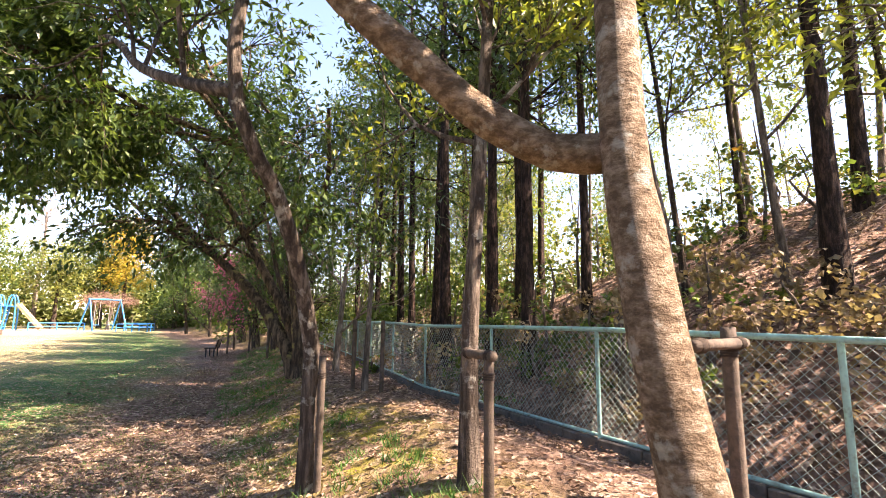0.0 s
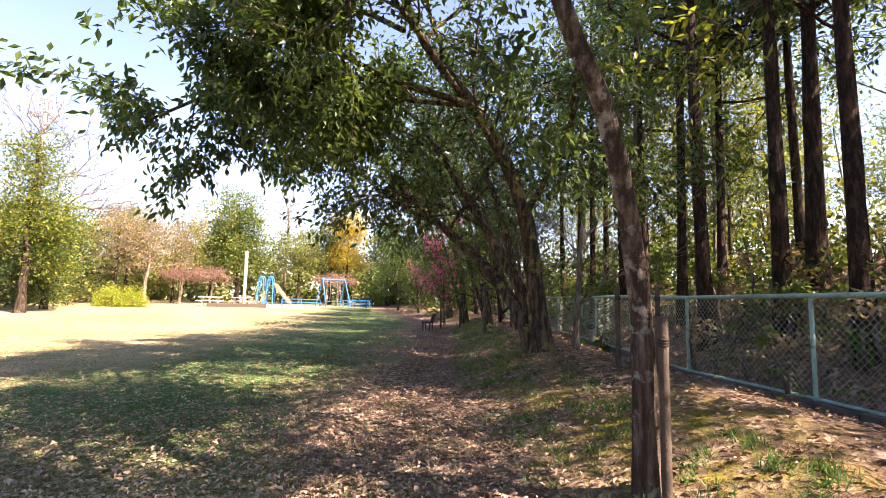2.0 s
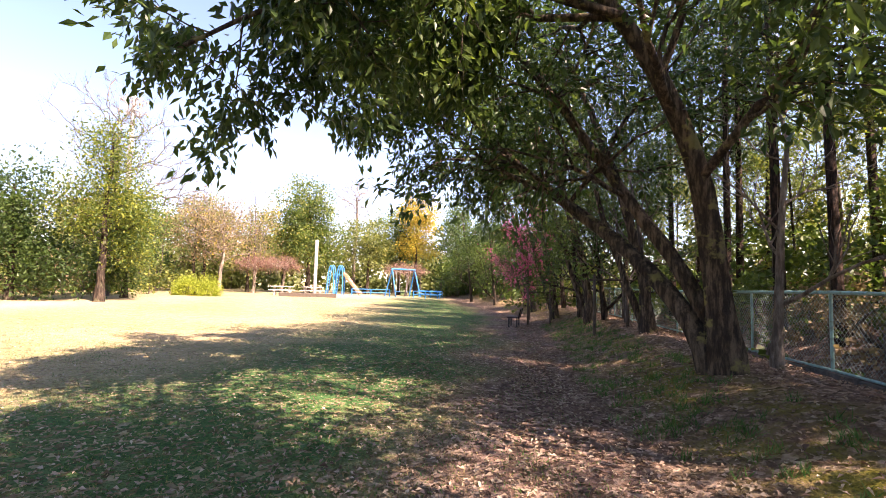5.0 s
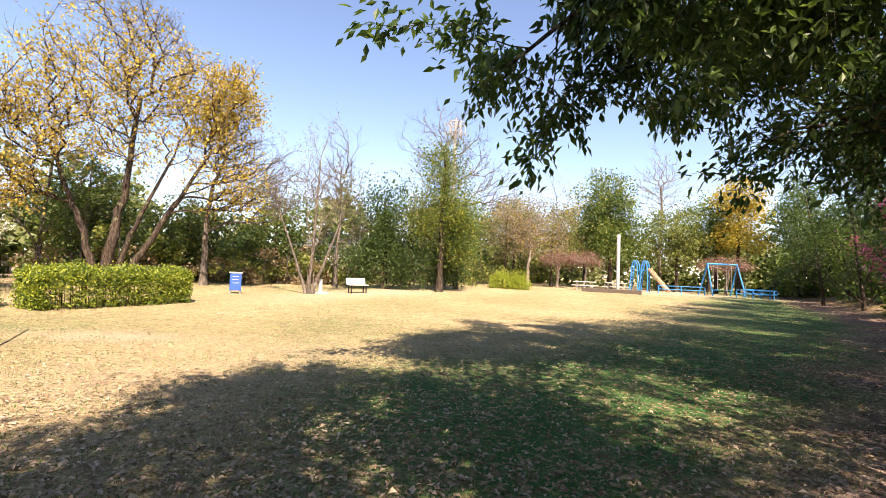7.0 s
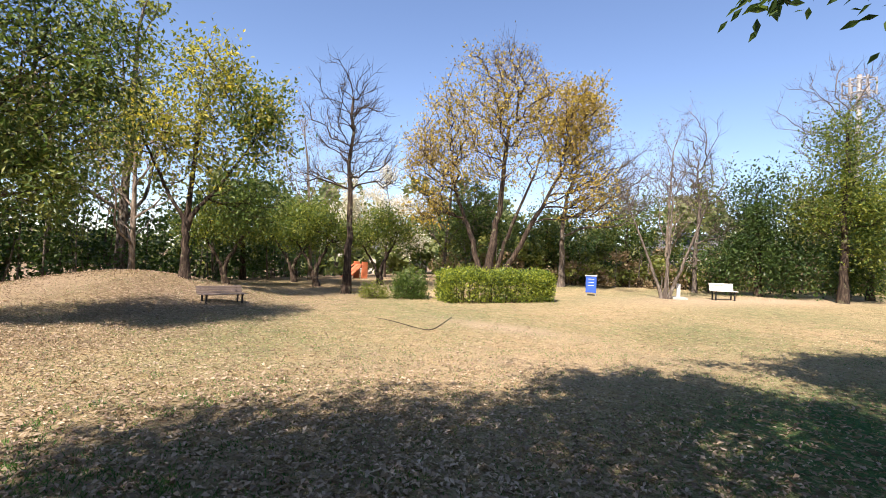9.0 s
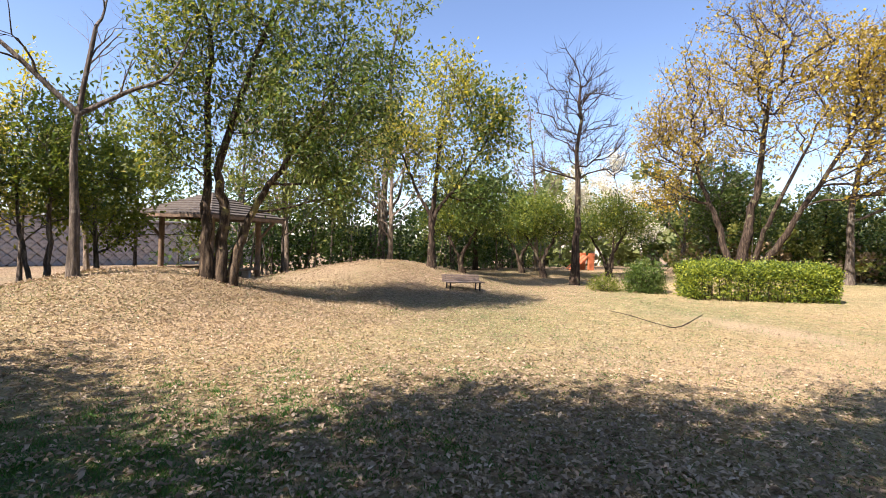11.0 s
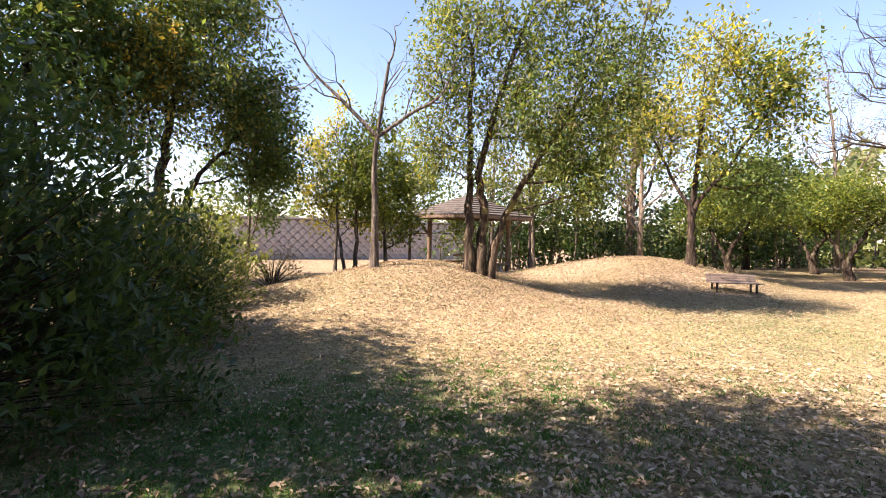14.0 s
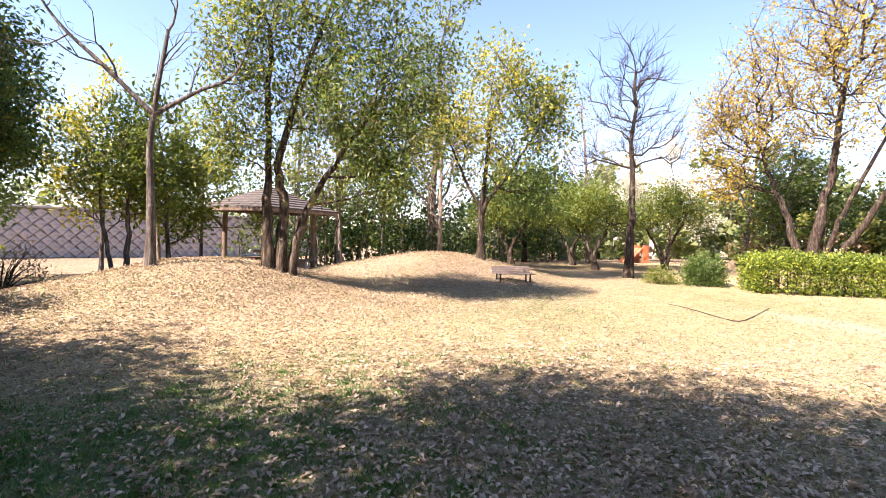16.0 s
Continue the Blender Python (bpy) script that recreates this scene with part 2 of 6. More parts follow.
M_CURB = plain("dark_timber", (0.10, 0.075, 0.055), 0.85, 0, 0.3, 8, 0.4)
M_BLUE = plain("play_blue", (0.03, 0.25, 0.56), 0.4, 0, 0.15, 4, 0.1)
M_SIGNBLUE = plain("sign_blue", (0.03, 0.10, 0.50), 0.5, 0, 0.2, 6, 0.1)
M_SLIDE = plain("slide_tan", (0.42, 0.27, 0.17), 0.35, 0.3, 0.15, 4, 0.1)
M_ORANGE = plain("play_orange", (0.65, 0.20, 0.09), 0.5, 0, 0.15, 4, 0.1)
M_POLE = plain("pole_paint", (0.42, 0.40, 0.37), 0.5, 0.3, 0.15, 3, 0.1)
M_STONE = plain("wall_stone", (0.44, 0.40, 0.37), 0.9, 0, 0.35, 1.3, 0.6, (0.24, 0.22, 0.20))
M_MORTAR = plain("wall_joint", (0.27, 0.25, 0.23), 0.95, 0, 0.3, 3, 0.5)
M_ROOF = plain("roof_shingle", (0.085, 0.07, 0.06), 0.9, 0, 0.35, 5, 0.5, (0.13, 0.115, 0.10))
M_TIMBER = plain("gazebo_timber", (0.22, 0.15, 0.10), 0.85, 0, 0.35, 8, 0.4)
M_HOUSE = plain("house_wall", (0.52, 0.47, 0.41), 0.85, 0, 0.12, 1.0, 0.15)
M_TILE = plain("house_roof", (0.11, 0.11, 0.115), 0.6, 0, 0.2, 3, 0.3)
M_DARKGLASS = plain("house_glass", (0.03, 0.035, 0.045), 0.12, 0, 0.1, 1, 0.0)
M_WHITE = plain("white_paint", (0.78, 0.77, 0.74), 0.5, 0, 0.08, 4, 0.1)


# ---- mesh tools ----
def obj(name, verts, faces, mat, parent=None, smooth=False, label=""):
    """One mesh object; faces is an (n, 4) or (n, 3) array."""
    verts = np.asarray(verts, dtype=np.float32).reshape(-1, 3)
    faces = np.asarray(faces, dtype=np.int32)
    k = faces.shape[1]
    me = bpy.data.meshes.new(name)
    me.vertices.add(len(verts))
    me.vertices.foreach_set("co", verts.ravel())
    me.loops.add(faces.size)
    me.loops.foreach_set("vertex_index", faces.ravel())
    me.polygons.add(len(faces))
    me.polygons.foreach_set("loop_start", np.arange(0, faces.size, k, dtype=np.int32))
    me.polygons.foreach_set("use_smooth", np.full(len(faces), smooth))
    me.materials.append(mat)
    me.update(calc_edges=True)
    ob = new(name, me)
    if parent:
        ob.parent = parent
    if label:
        ob["label"] = label
    return ob


def part(name, bm, mat, parent=None, label="", smooth=False):
    me = bpy.data.meshes.new(name)
    bmesh.ops.recalc_face_normals(bm, faces=bm.faces)
    bm.to_mesh(me)
    bm.free()
    if smooth:
        me.polygons.foreach_set("use_smooth", np.full(len(me.polygons), True))
    me.materials.append(mat)
    ob = new(name, me)
    if parent:
        ob.parent = parent
    if label:
        ob["label"] = label
    return ob


def thing(name, m, label, category, group="", kind=""):
    e = new(name)
    e.matrix_world = m
    return tagged(e, label, category, group, kind)


def box(bm, m, sx, sy, sz, bevel=0.008):
    r = bmesh.ops.create_cube(bm, size=1.0, matrix=m @ Matrix.Diagonal((sx, sy, sz, 1)))
    if bevel:
        es = list({e for v in r["verts"] for e in v.link_edges})
        bmesh.ops.bevel(bm, geom=es, offset=bevel, segments=1, affect="EDGES")
    return bm


def box_part(name, m, sx, sy, sz, mat, parent, label="", bevel=0.008):
    return part(name, box(bmesh.new(), m, sx, sy, sz, bevel), mat, parent, label)


class Tubes:
    """Collects tapered tubes into one mesh."""

    def __init__(self):
        self.v, self.f, self.n = [], [], 0

    def add(self, pts, radii, sides=6, rough=0.0, rng=None):
        pts = np.asarray(pts, float)
        radii = np.asarray(radii, float)
        n = len(pts)
        tan = np.gradient(pts, axis=0)
        tan /= np.linalg.norm(tan, axis=1, keepdims=True) + 1e-9
        ref = np.array((1.0, 0.0, 0.0)) if abs(tan[0, 0]) < 0.8 else np.array((0.0, 1.0, 0.0))
        a = np.cross(tan, ref)
        a /= np.linalg.norm(a, axis=1, keepdims=True) + 1e-9
        b = np.cross(tan, a)
        th = np.linspace(0, 2 * np.pi, sides, endpoint=False)
        r = radii[:, None] * np.ones(sides)
        if rough and rng is not None:
            r = r * (1 + rough * rng.normal(size=(n, sides)) + rough * 1.5 * np.sin(3 * th + 1.3)[None])
        ring = pts[:, None] + r[..., None] * (np.cos(th)[None, :, None] * a[:, None] + np.sin(th)[None, :, None] * b[:, None])
        i = np.arange(n - 1)[:, None] * sides
        j = np.arange(sides)[None]
        k = (j + 1) % sides
        q = np.stack((i + j, i + k, i + sides + k, i + sides + j), -1).reshape(-1, 4) + self.n
        self.v.append(ring.reshape(-1, 3))
        self.f.append(q)
        self.n += n * sides

    def obj(self, name, mat, parent=None, label=""):
        return obj(name, np.concatenate(self.v), np.concatenate(self.f), mat, parent, True, label)


def unit(v):
    return v / (np.linalg.norm(v) + 1e-9)


def spline(pts, n):
    """A smooth line through pts, in n points."""
    p = np.asarray(pts, float)
    if len(p) == 2:
        return p[0] + (p[1] - p[0]) * np.linspace(0, 1, n)[:, None]
    p = np.vstack((2 * p[0] - p[1], p, 2 * p[-1] - p[-2]))
    out = []
    for u in np.linspace(0, len(p) - 3 - 1e-6, n):
        i = int(u)
        t = u - i
        a, b, c, d = p[i:i + 4]
        out.append(0.5 * (2 * b + (c - a) * t + (2 * a - 5 * b + 4 * c - d) * t * t + (3 * b - a - 3 * c + d) * t ** 3))
    return np.array(out)


def branch(rng, tubes, tips, p, d, length, r, depth, up=0.06, wob=0.16, kids=(3, 5), ratio=0.62, spread=0.75, sides=6, first=0.25):
    """A limb with its side branches; twig points go to tips."""
    n = min(max(4, int(length / 0.35)), 8) if depth else 2
    pts, q = [p], np.array(p, float)
    for i in range(n):
        d = unit(d + rng.normal(0, wob, 3) + np.array((0, 0, up)))
        q = q + d * (length / n)
        pts.append(q)
    pts = np.array(pts)
    rad = np.linspace(r, r * (0.45 if depth else 0.3), n + 1)
    tubes.add(pts, rad, max(3, sides) if depth else 3)
    if depth == 0:
        tips.extend((pts[0] + (pts[1] - pts[0]) * f, unit(pts[1] - pts[0])) for f in (0.3, 0.7))
        tips.extend((pts[1] + (pts[2] - pts[1]) * f, unit(pts[2] - pts[1])) for f in (0.1, 0.55, 1.0))
        return
    for c in range(rng.integers(kids[0], kids[1] + 1)):
        f = first + (1 - first) * (c + rng.random()) / kids[1] if c else 1.0
        f = min(f, 1.0)
        i = min(int(f * n), n)
        ax = unit(pts[i] - pts[max(i - 1, 0)])
        side = rng.normal(size=3)
        side = unit(side - ax * np.dot(side, ax))
        s = spread * rng.uniform(0.6, 1.25) if c else 0.25
        branch(rng, tubes, tips, pts[i], unit(ax * math.cos(s) + side * math.sin(s)), length * ratio * rng.uniform(0.75, 1.2),
               max(rad[i] * (0.7 if c else 0.9), 0.003), depth - 1, up, wob, kids, ratio, spread, max(3, sides - 2), first)


def leaf_cloud(name, rng, tips, per, size, scatter, mat, parent=None, droop=0.3, slim=0.42, along=0.6, label="", keep=1.0):
    """Many single folded leaves round the twig points."""
    if keep < 1:
        tips = [t for t in tips if rng.random() < keep]
    p = np.array([t[0] for t in tips])
    d = np.array([t[1] for t in tips])
    n = len(p) * per
    p, d = np.repeat(p, per, 0), np.repeat(d, per, 0)
    p = p + rng.normal(0, scatter, (n, 3))
    ax = d * along + rng.normal(0, 0.65, (n, 3)) + np.array((0, 0, -droop))
    ax /= np.linalg.norm(ax, axis=1, keepdims=True)
    side = np.cross(ax, rng.normal(0, 0.5, (n, 3)) + np.array((0, 0, 1.0)))
    side /= np.linalg.norm(side, axis=1, keepdims=True) + 1e-9
    nor = np.cross(side, ax)
    ln = size * rng.uniform(0.65, 1.3, (n, 1))
    w = ln * slim * 0.5
    a, t = p, p + ax * ln
    m = p + ax * ln * 0.45
    lift = nor * w * 0.35
    v = np.stack((a, m + side * w + lift, t, m - side * w + lift), 1).reshape(-1, 3)
    f = np.arange(n * 4).reshape(-1, 4)
    f = np.concatenate((f[:, [0, 1, 2]], f[:, [0, 2, 3]]), 1).reshape(-1, 3)
    return obj(name, v, f, mat, parent, False, label)


# ---- the plan ----
FENCE = np.array([(7.5, -6.0), (4.6, 1.6), (3.25, 3.95), (1.95, 6.1), (0.85, 8.3), (-0.35, 10.5), (-1.3, 13.0), (-2.25, 15.5), (-3.1, 17.9), (-4.0, 20.3), (-5.0, 22.6),
                  (-6.0, 24.9), (-7.1, 27.2), (-8.4, 29.4), (-10.0, 31.6)])


def fence_side(x, y):
    """Distance to the left of the fence line (towards the lawn), negative on the hill."""
    x, y = np.asarray(x, float), np.asarray(y, float)
    ext = np.vstack((FENCE[0] + (FENCE[0] - FENCE[1]) * 8, FENCE, FENCE[-1] + (FENCE[-1] - FENCE[-2]) * 40))
    best = np.full(x.shape, 1e9)
    sign = np.ones(x.shape)
    for a, b in zip(ext[:-1], ext[1:]):
        d = b - a
        l2 = d @ d
        t = np.clip(((x - a[0]) * d[0] + (y - a[1]) * d[1]) / l2, 0, 1)
        ex, ey = x - (a[0] + t * d[0]), y - (a[1] + t * d[1])
        dist = np.hypot(ex, ey)
        s = np.sign(d[0] * ey - d[1] * ex)
        closer = dist < best
        best = np.where(closer, dist, best)
        sign = np.where(closer, np.where(s == 0, 1, s), sign)
    return best * sign


def step01(a, b, x):
    t = np.clip((x - a) / (b - a), 0, 1)
    return t * t * (3 - 2 * t)


def bell(x, y, cx, cy, rx, ry=None, turn=0.0):
    ry = ry or rx
    c, s = math.cos(turn), math.sin(turn)
    u, v = (x - cx) * c + (y - cy) * s, -(x - cx) * s + (y - cy) * c
    return np.exp(-((u / rx) ** 2 + (v / ry) ** 2))


def wave(x, y, f, seed=0.0):
    return np.sin(x * f + 1.7 * np.sin(y * f * 0.7 + seed) + seed) * np.cos(y * f * 1.1 + 1.3 * np.sin(x * f * 0.6 - seed))


def height(x, y):
    x, y = np.asarray(x, float), np.asarray(y, float)
    s = fence_side(x, y)
    far = np.hypot(x + 3, y - 2)
    z = -0.1 + 0.0 * x
    north = step01(18, 50, far) * step01(5, 30, y)
    z = z + 0.45 * north + 0.35 * step01(14, 30, far) * step01(-30, -5, -np.abs(y - 6)) * step01(-10, -25, x)
    # bank beside the path
    bank = step01(4.3, 2.5, s) * step01(0.3, 2.2, s)
    z = z + 0.28 * step01(3.4, 0.8, s) * step01(-0.3, 0.3, s) + 0.42 * bank + 0.04 * wave(x, y, 2.1) * bank
    z = z - 0.16 * bell(s, 0 * s, 0.45, 0, 0.3, 1)
    # hill behind the fence
    up = np.maximum(-s - 0.25, 0)
    amp = 1 - 0.72 * step01(7, 24, y)
    rise = 6.3 * (1 - np.exp(-up * 0.085 * (1 + 0.35 * step01(2, 8, up))))
    z = z + (0.3 + rise * amp * 1.25) * step01(0.0, -0.4, s) + 0.14 * wave(x, y, 1.3, 2) * step01(0.5, 4, up)
    # mounds in the south
    z = z + 0.8 * bell(x, y, -6.1, -8.0, 3.0, 2.2, 0.35) + 0.8 * bell(x, y, -14.6, -9.6, 3.4, 2.4, 0.2) + 0.22 * bell(x, y, -11.9, -11.0, 2.4, 1.9, 0.2)
    z = z - 0.6 * step01(-11, -26, y)
    z = z + 0.022 * wave(x, y, 0.9, 1) + 0.01 * wave(x, y, 3.1, 4)
    return z


def ground_z(x, y):
    return float(height(np.array([x]), np.array([y]))[0])


def graded(lo, hi, n, c, w):
    """Coordinates from lo to hi, close together within w of c."""
    a = math.asinh((lo - c) / w)
    b = math.asinh((hi - c) / w)
    return c + w * np.sinh(np.linspace(a, b, n))


def build_ground():
    xs, ys = graded(-900, 900, 310, -4, 8), graded(-900, 900, 310, 3, 8)
    X, Y = np.meshgrid(xs, ys, indexing="ij")
    Z = height(X.ravel(), Y.ravel())
    nx, ny = len(xs), len(ys)
    i = np.arange(nx - 1)[:, None] * ny + np.arange(ny - 1)[None]
    q = np.stack((i, i + ny, i + ny + 1, i + 1), -1).reshape(-1, 4)
    g = obj("ground", np.stack((X.ravel(), Y.ravel(), Z), -1), q, M_GROUND, None, True)
    tagged(g, "park ground of thin dry lawn, green grass and leaf litter", "ground", "", "structure")
    x, y = X.ravel(), Y.ravel()
    s = fence_side(x, y)
    w = 0.5 * wave(x, y, 0.8, 3) + 0.25 * wave(x, y, 2.3, 1)
    near_n = step01(-6, 2, y)
    path = step01(6.6, 5.4, s + w * 1.2) * step01(-3, 1.5, y)
    litter = np.clip(path + step01(3.9, 3.2, s), 0, 1)
    litter = np.maximum(litter, 0.45 * bell(x, y, -5, 0, 3.5))
    litter = np.maximum(litter, 0.75 * step01(-2.5, -5, y) * step01(-4.5, -2.0, x))
    litter = np.maximum(litter, 0.3 * step01(-2.5, -5, y))
    litter = np.maximum(litter, 0.5 * step01(-8, -14, y))
    litter = np.maximum(litter, 0.6 * bell(x, y, -14, -7, 4.5, 3))
    litter = np.maximum(litter, step01(27, 30, np.hypot(x + 3, y - 2)) * step01(2, -2, y) * 0.6)
    green = step01(14, 8.5, s + w * 2) * step01(5.0, 7.0, s + w) * step01(1, 5, y) * 0.95
    green = np.maximum(green, 0.28 + 0.2 * wave(x, y, 0.5, 5))
    green = np.maximum(green, 0.95 * bell(x, y, -3.0, -1.2, 2.6, 2.0))
    green = np.maximum(green, 0.55 * bell(x, y, -16, 6.0, 3.0, 1.5))
    sand = bell(x, y, -11.8, -9.8, 3.2, 1.6, 0.3) * 0.8 + 0.9 * bell(x, y, -14.2, 1.0, 2.2, 0.8, 1.2) + bell(x, y, -27, 11, 2.5, 9, 0.5) * 0.9
    sand = sand + 0.45 * bell(x, y, -6.3, -7.2, 4.0, 3.2)
    sand = np.maximum(sand, 1.1 * bell(x, y, -33, 38, 9, 7)) + 0.55 * bell(x, y, -10.5, 2.0, 2.2, 5.5, 0.5)
    moss = bell(s, 0 * s, 3.1, 0, 0.75, 1) * 0.9 + 0.5 * bell(x, y, -0.9, 6.0, 1.6, 1.0)
    for n, a in (("litter", litter), ("green", green), ("sand", np.clip(sand, 0, 1)), ("moss", np.clip(moss, 0, 1))):
        at = g.data.attributes.new(n, "FLOAT", "POINT")
        at.data.foreach_set("value", a.astype(np.float32))


build_ground()


def on_ground(x, y, turn=0.0, sink=0.0):
    return pose(x, y, ground_z(x, y) - sink, 0, 0, turn)


# ---- fence ----
FENCE_TOP = 1.34


def build_fence():
    f = thing("fence", pose(0, 0, 0), "pale green chain-link fence with steel posts along the bank", "fence", "", "")
    posts = [np.array((x, y, ground_z(x, y) + 0.12)) for x, y in FENCE]
    for i, p in enumerate(posts):
        t = Tubes()
        t.add([p - (0, 0, 0.45), p + (0, 0, FENCE_TOP - 0.02)], [0.027, 0.027], 8)
        t.obj("post", M_FENCE, f)
    for a, b in zip(posts[:-1], posts[1:]):
        t = Tubes()
        t.add([a + (0, 0, FENCE_TOP), b + (0, 0, FENCE_TOP)], [0.031, 0.031], 8)
        t.obj("top_rail", M_FENCE, f)
        t = Tubes()
        t.add([a + (0, 0, 0.06), b + (0, 0, 0.06)], [0.024, 0.024], 6)
        t.obj("bottom_rail", M_FENCE, f)
        d = b - a
        ln, h, gap = np.linalg.norm(d), FENCE_TOP - 0.09, 0.095
        w = Tubes()
        for k in np.arange(-h, ln, gap):
            for flip in (0, 1):
                u0, u1 = max(k, 0), min(k + h, ln)
                z0, z1 = u0 - k, u1 - k
                if u1 - u0 < 0.02:
                    continue
                if flip:
                    z0, z1 = h - z0, h - z1
                o = np.array((0, 0, 0.075))
                w.add([a + d * (u0 / ln) + o + (0, 0, z0), a + d * (u1 / ln) + o + (0, 0, z1)], [0.0031, 0.0031], 3)
        w.obj("chain_link_mesh", M_WIRE, f, "greenish wire diamonds")


build_fence()


def build_curb():
    c = thing("kerb", pose(0, 0, 0), "dark weathered concrete kerb blocks under the fence", "kerb", "", "structure")
    rng = random.Random(3)
    for a, b in zip(FENCE[1:8], FENCE[2:9]):
        ln = math.hypot(*(b - a))
        n = max(2, round(ln / 0.6))
        ang = math.degrees(math.atan2(b[1] - a[1], b[0] - a[0]))
        for i in range(n):
            p = a + (b - a) * (i + 0.5) / n
            box_part("kerb_block", pose(p[0], p[1], ground_z(p[0], p[1]) + 0.03 + rng.uniform(-0.01, 0.01), 0, 0, ang + rng.uniform(-1.5, 1.5)), ln / n - 0.012, 0.13, 0.24, M_KERB, c, "", 0.015)


build_curb()


# ---- trees ----
def tree(name, seed, trunks, mat, label, leaves=(), category="tree", group="", limbs=7, limb_len=2.2, depth=2, up=0.06, start=0.35, tilt=(0.2, 0.9), kids=(3, 5),
         ratio=0.62, spread=0.75, wob=0.16, extra=(), sides=9, rough=0.04, twig=None, kmin=0.012, bias=None):
    """trunks: lists of points with a base and a top radius. leaves: (per, size, scatter, material, droop, slim, keep) clouds.
    extra: limbs given by points and radii, which branch as well."""
    rng = np.random.default_rng(seed)
    base = np.array(trunks[0][0][0], float)
    th = thing(name, pose(*base), label, category, group)
    tips = []
    for pts, r0, r1 in trunks:
        p = spline(np.array(pts, float) - base, 18)
        r = np.linspace(r0, r1, 18)
        r[:3] *= (1.35, 1.15, 1.04)
        p[0] -= (0, 0, 0.25)
        t = Tubes()
        t.add(p, r, sides, rough, rng)
        t.obj("trunk", mat, th)
        ln = np.linalg.norm(p[-1] - p[0])
        for i in range(limbs):
            f = start + (1 - start) * (i + rng.random()) / limbs
            k = min(int(f * 17), 17)
            az = i * 2.4 + rng.uniform(-0.5, 0.5) + seed
            el = rng.uniform(*tilt)
            d = np.array((math.cos(az) * math.cos(el), math.sin(az) * math.cos(el), math.sin(el)))
            if bias is not None:
                d = unit(d + np.array(bias))
            bt = Tubes()
            branch(rng, bt, tips, p[k], d, limb_len * (1.15 - 0.55 * f) * rng.uniform(0.8, 1.2), max(r[k] * 0.5, kmin), depth, up, wob, kids, ratio, spread, 6)
            bt.obj("limb", twig or mat, th)
        bt = Tubes()
        branch(rng, bt, tips, p[-1], unit(p[-1] - p[-3]), limb_len * 0.7, max(r1 * 0.9, kmin), depth, up, wob, kids, ratio, spread, 6)
        bt.obj("leader", twig or mat, th)
    for pts, r0, r1, n, ll in extra:
        p = spline(np.array(pts, float) - base, 14)
        r = np.linspace(r0, r1, 14)
        t = Tubes()
        t.add(p, r, 8, rough, rng)
        t.obj("limb", mat, th)
        for i in range(n):
            k = int(3 + 10 * (i + rng.random()) / n)
            bt = Tubes()
            ax = unit(p[min(k + 1, 13)] - p[k - 1])
            side = rng.normal(size=3)
            side = unit(side - ax * np.dot(side, ax))
            branch(rng, bt, tips, p[min(k, 13)], unit(ax * 0.6 + side), ll * rng.uniform(0.7, 1.2), max(r[min(k, 13)] * 0.5, 0.012), depth, up, wob, kids, ratio, spread, 6)
            bt.obj("side_limb", twig or mat, th)
    for per, size, scatter, lm, droop, slim, keep in leaves:
        leaf_cloud("foliage", rng, tips, per, size, scatter, lm, th, droop, slim, 0.6, "", keep)
    return th


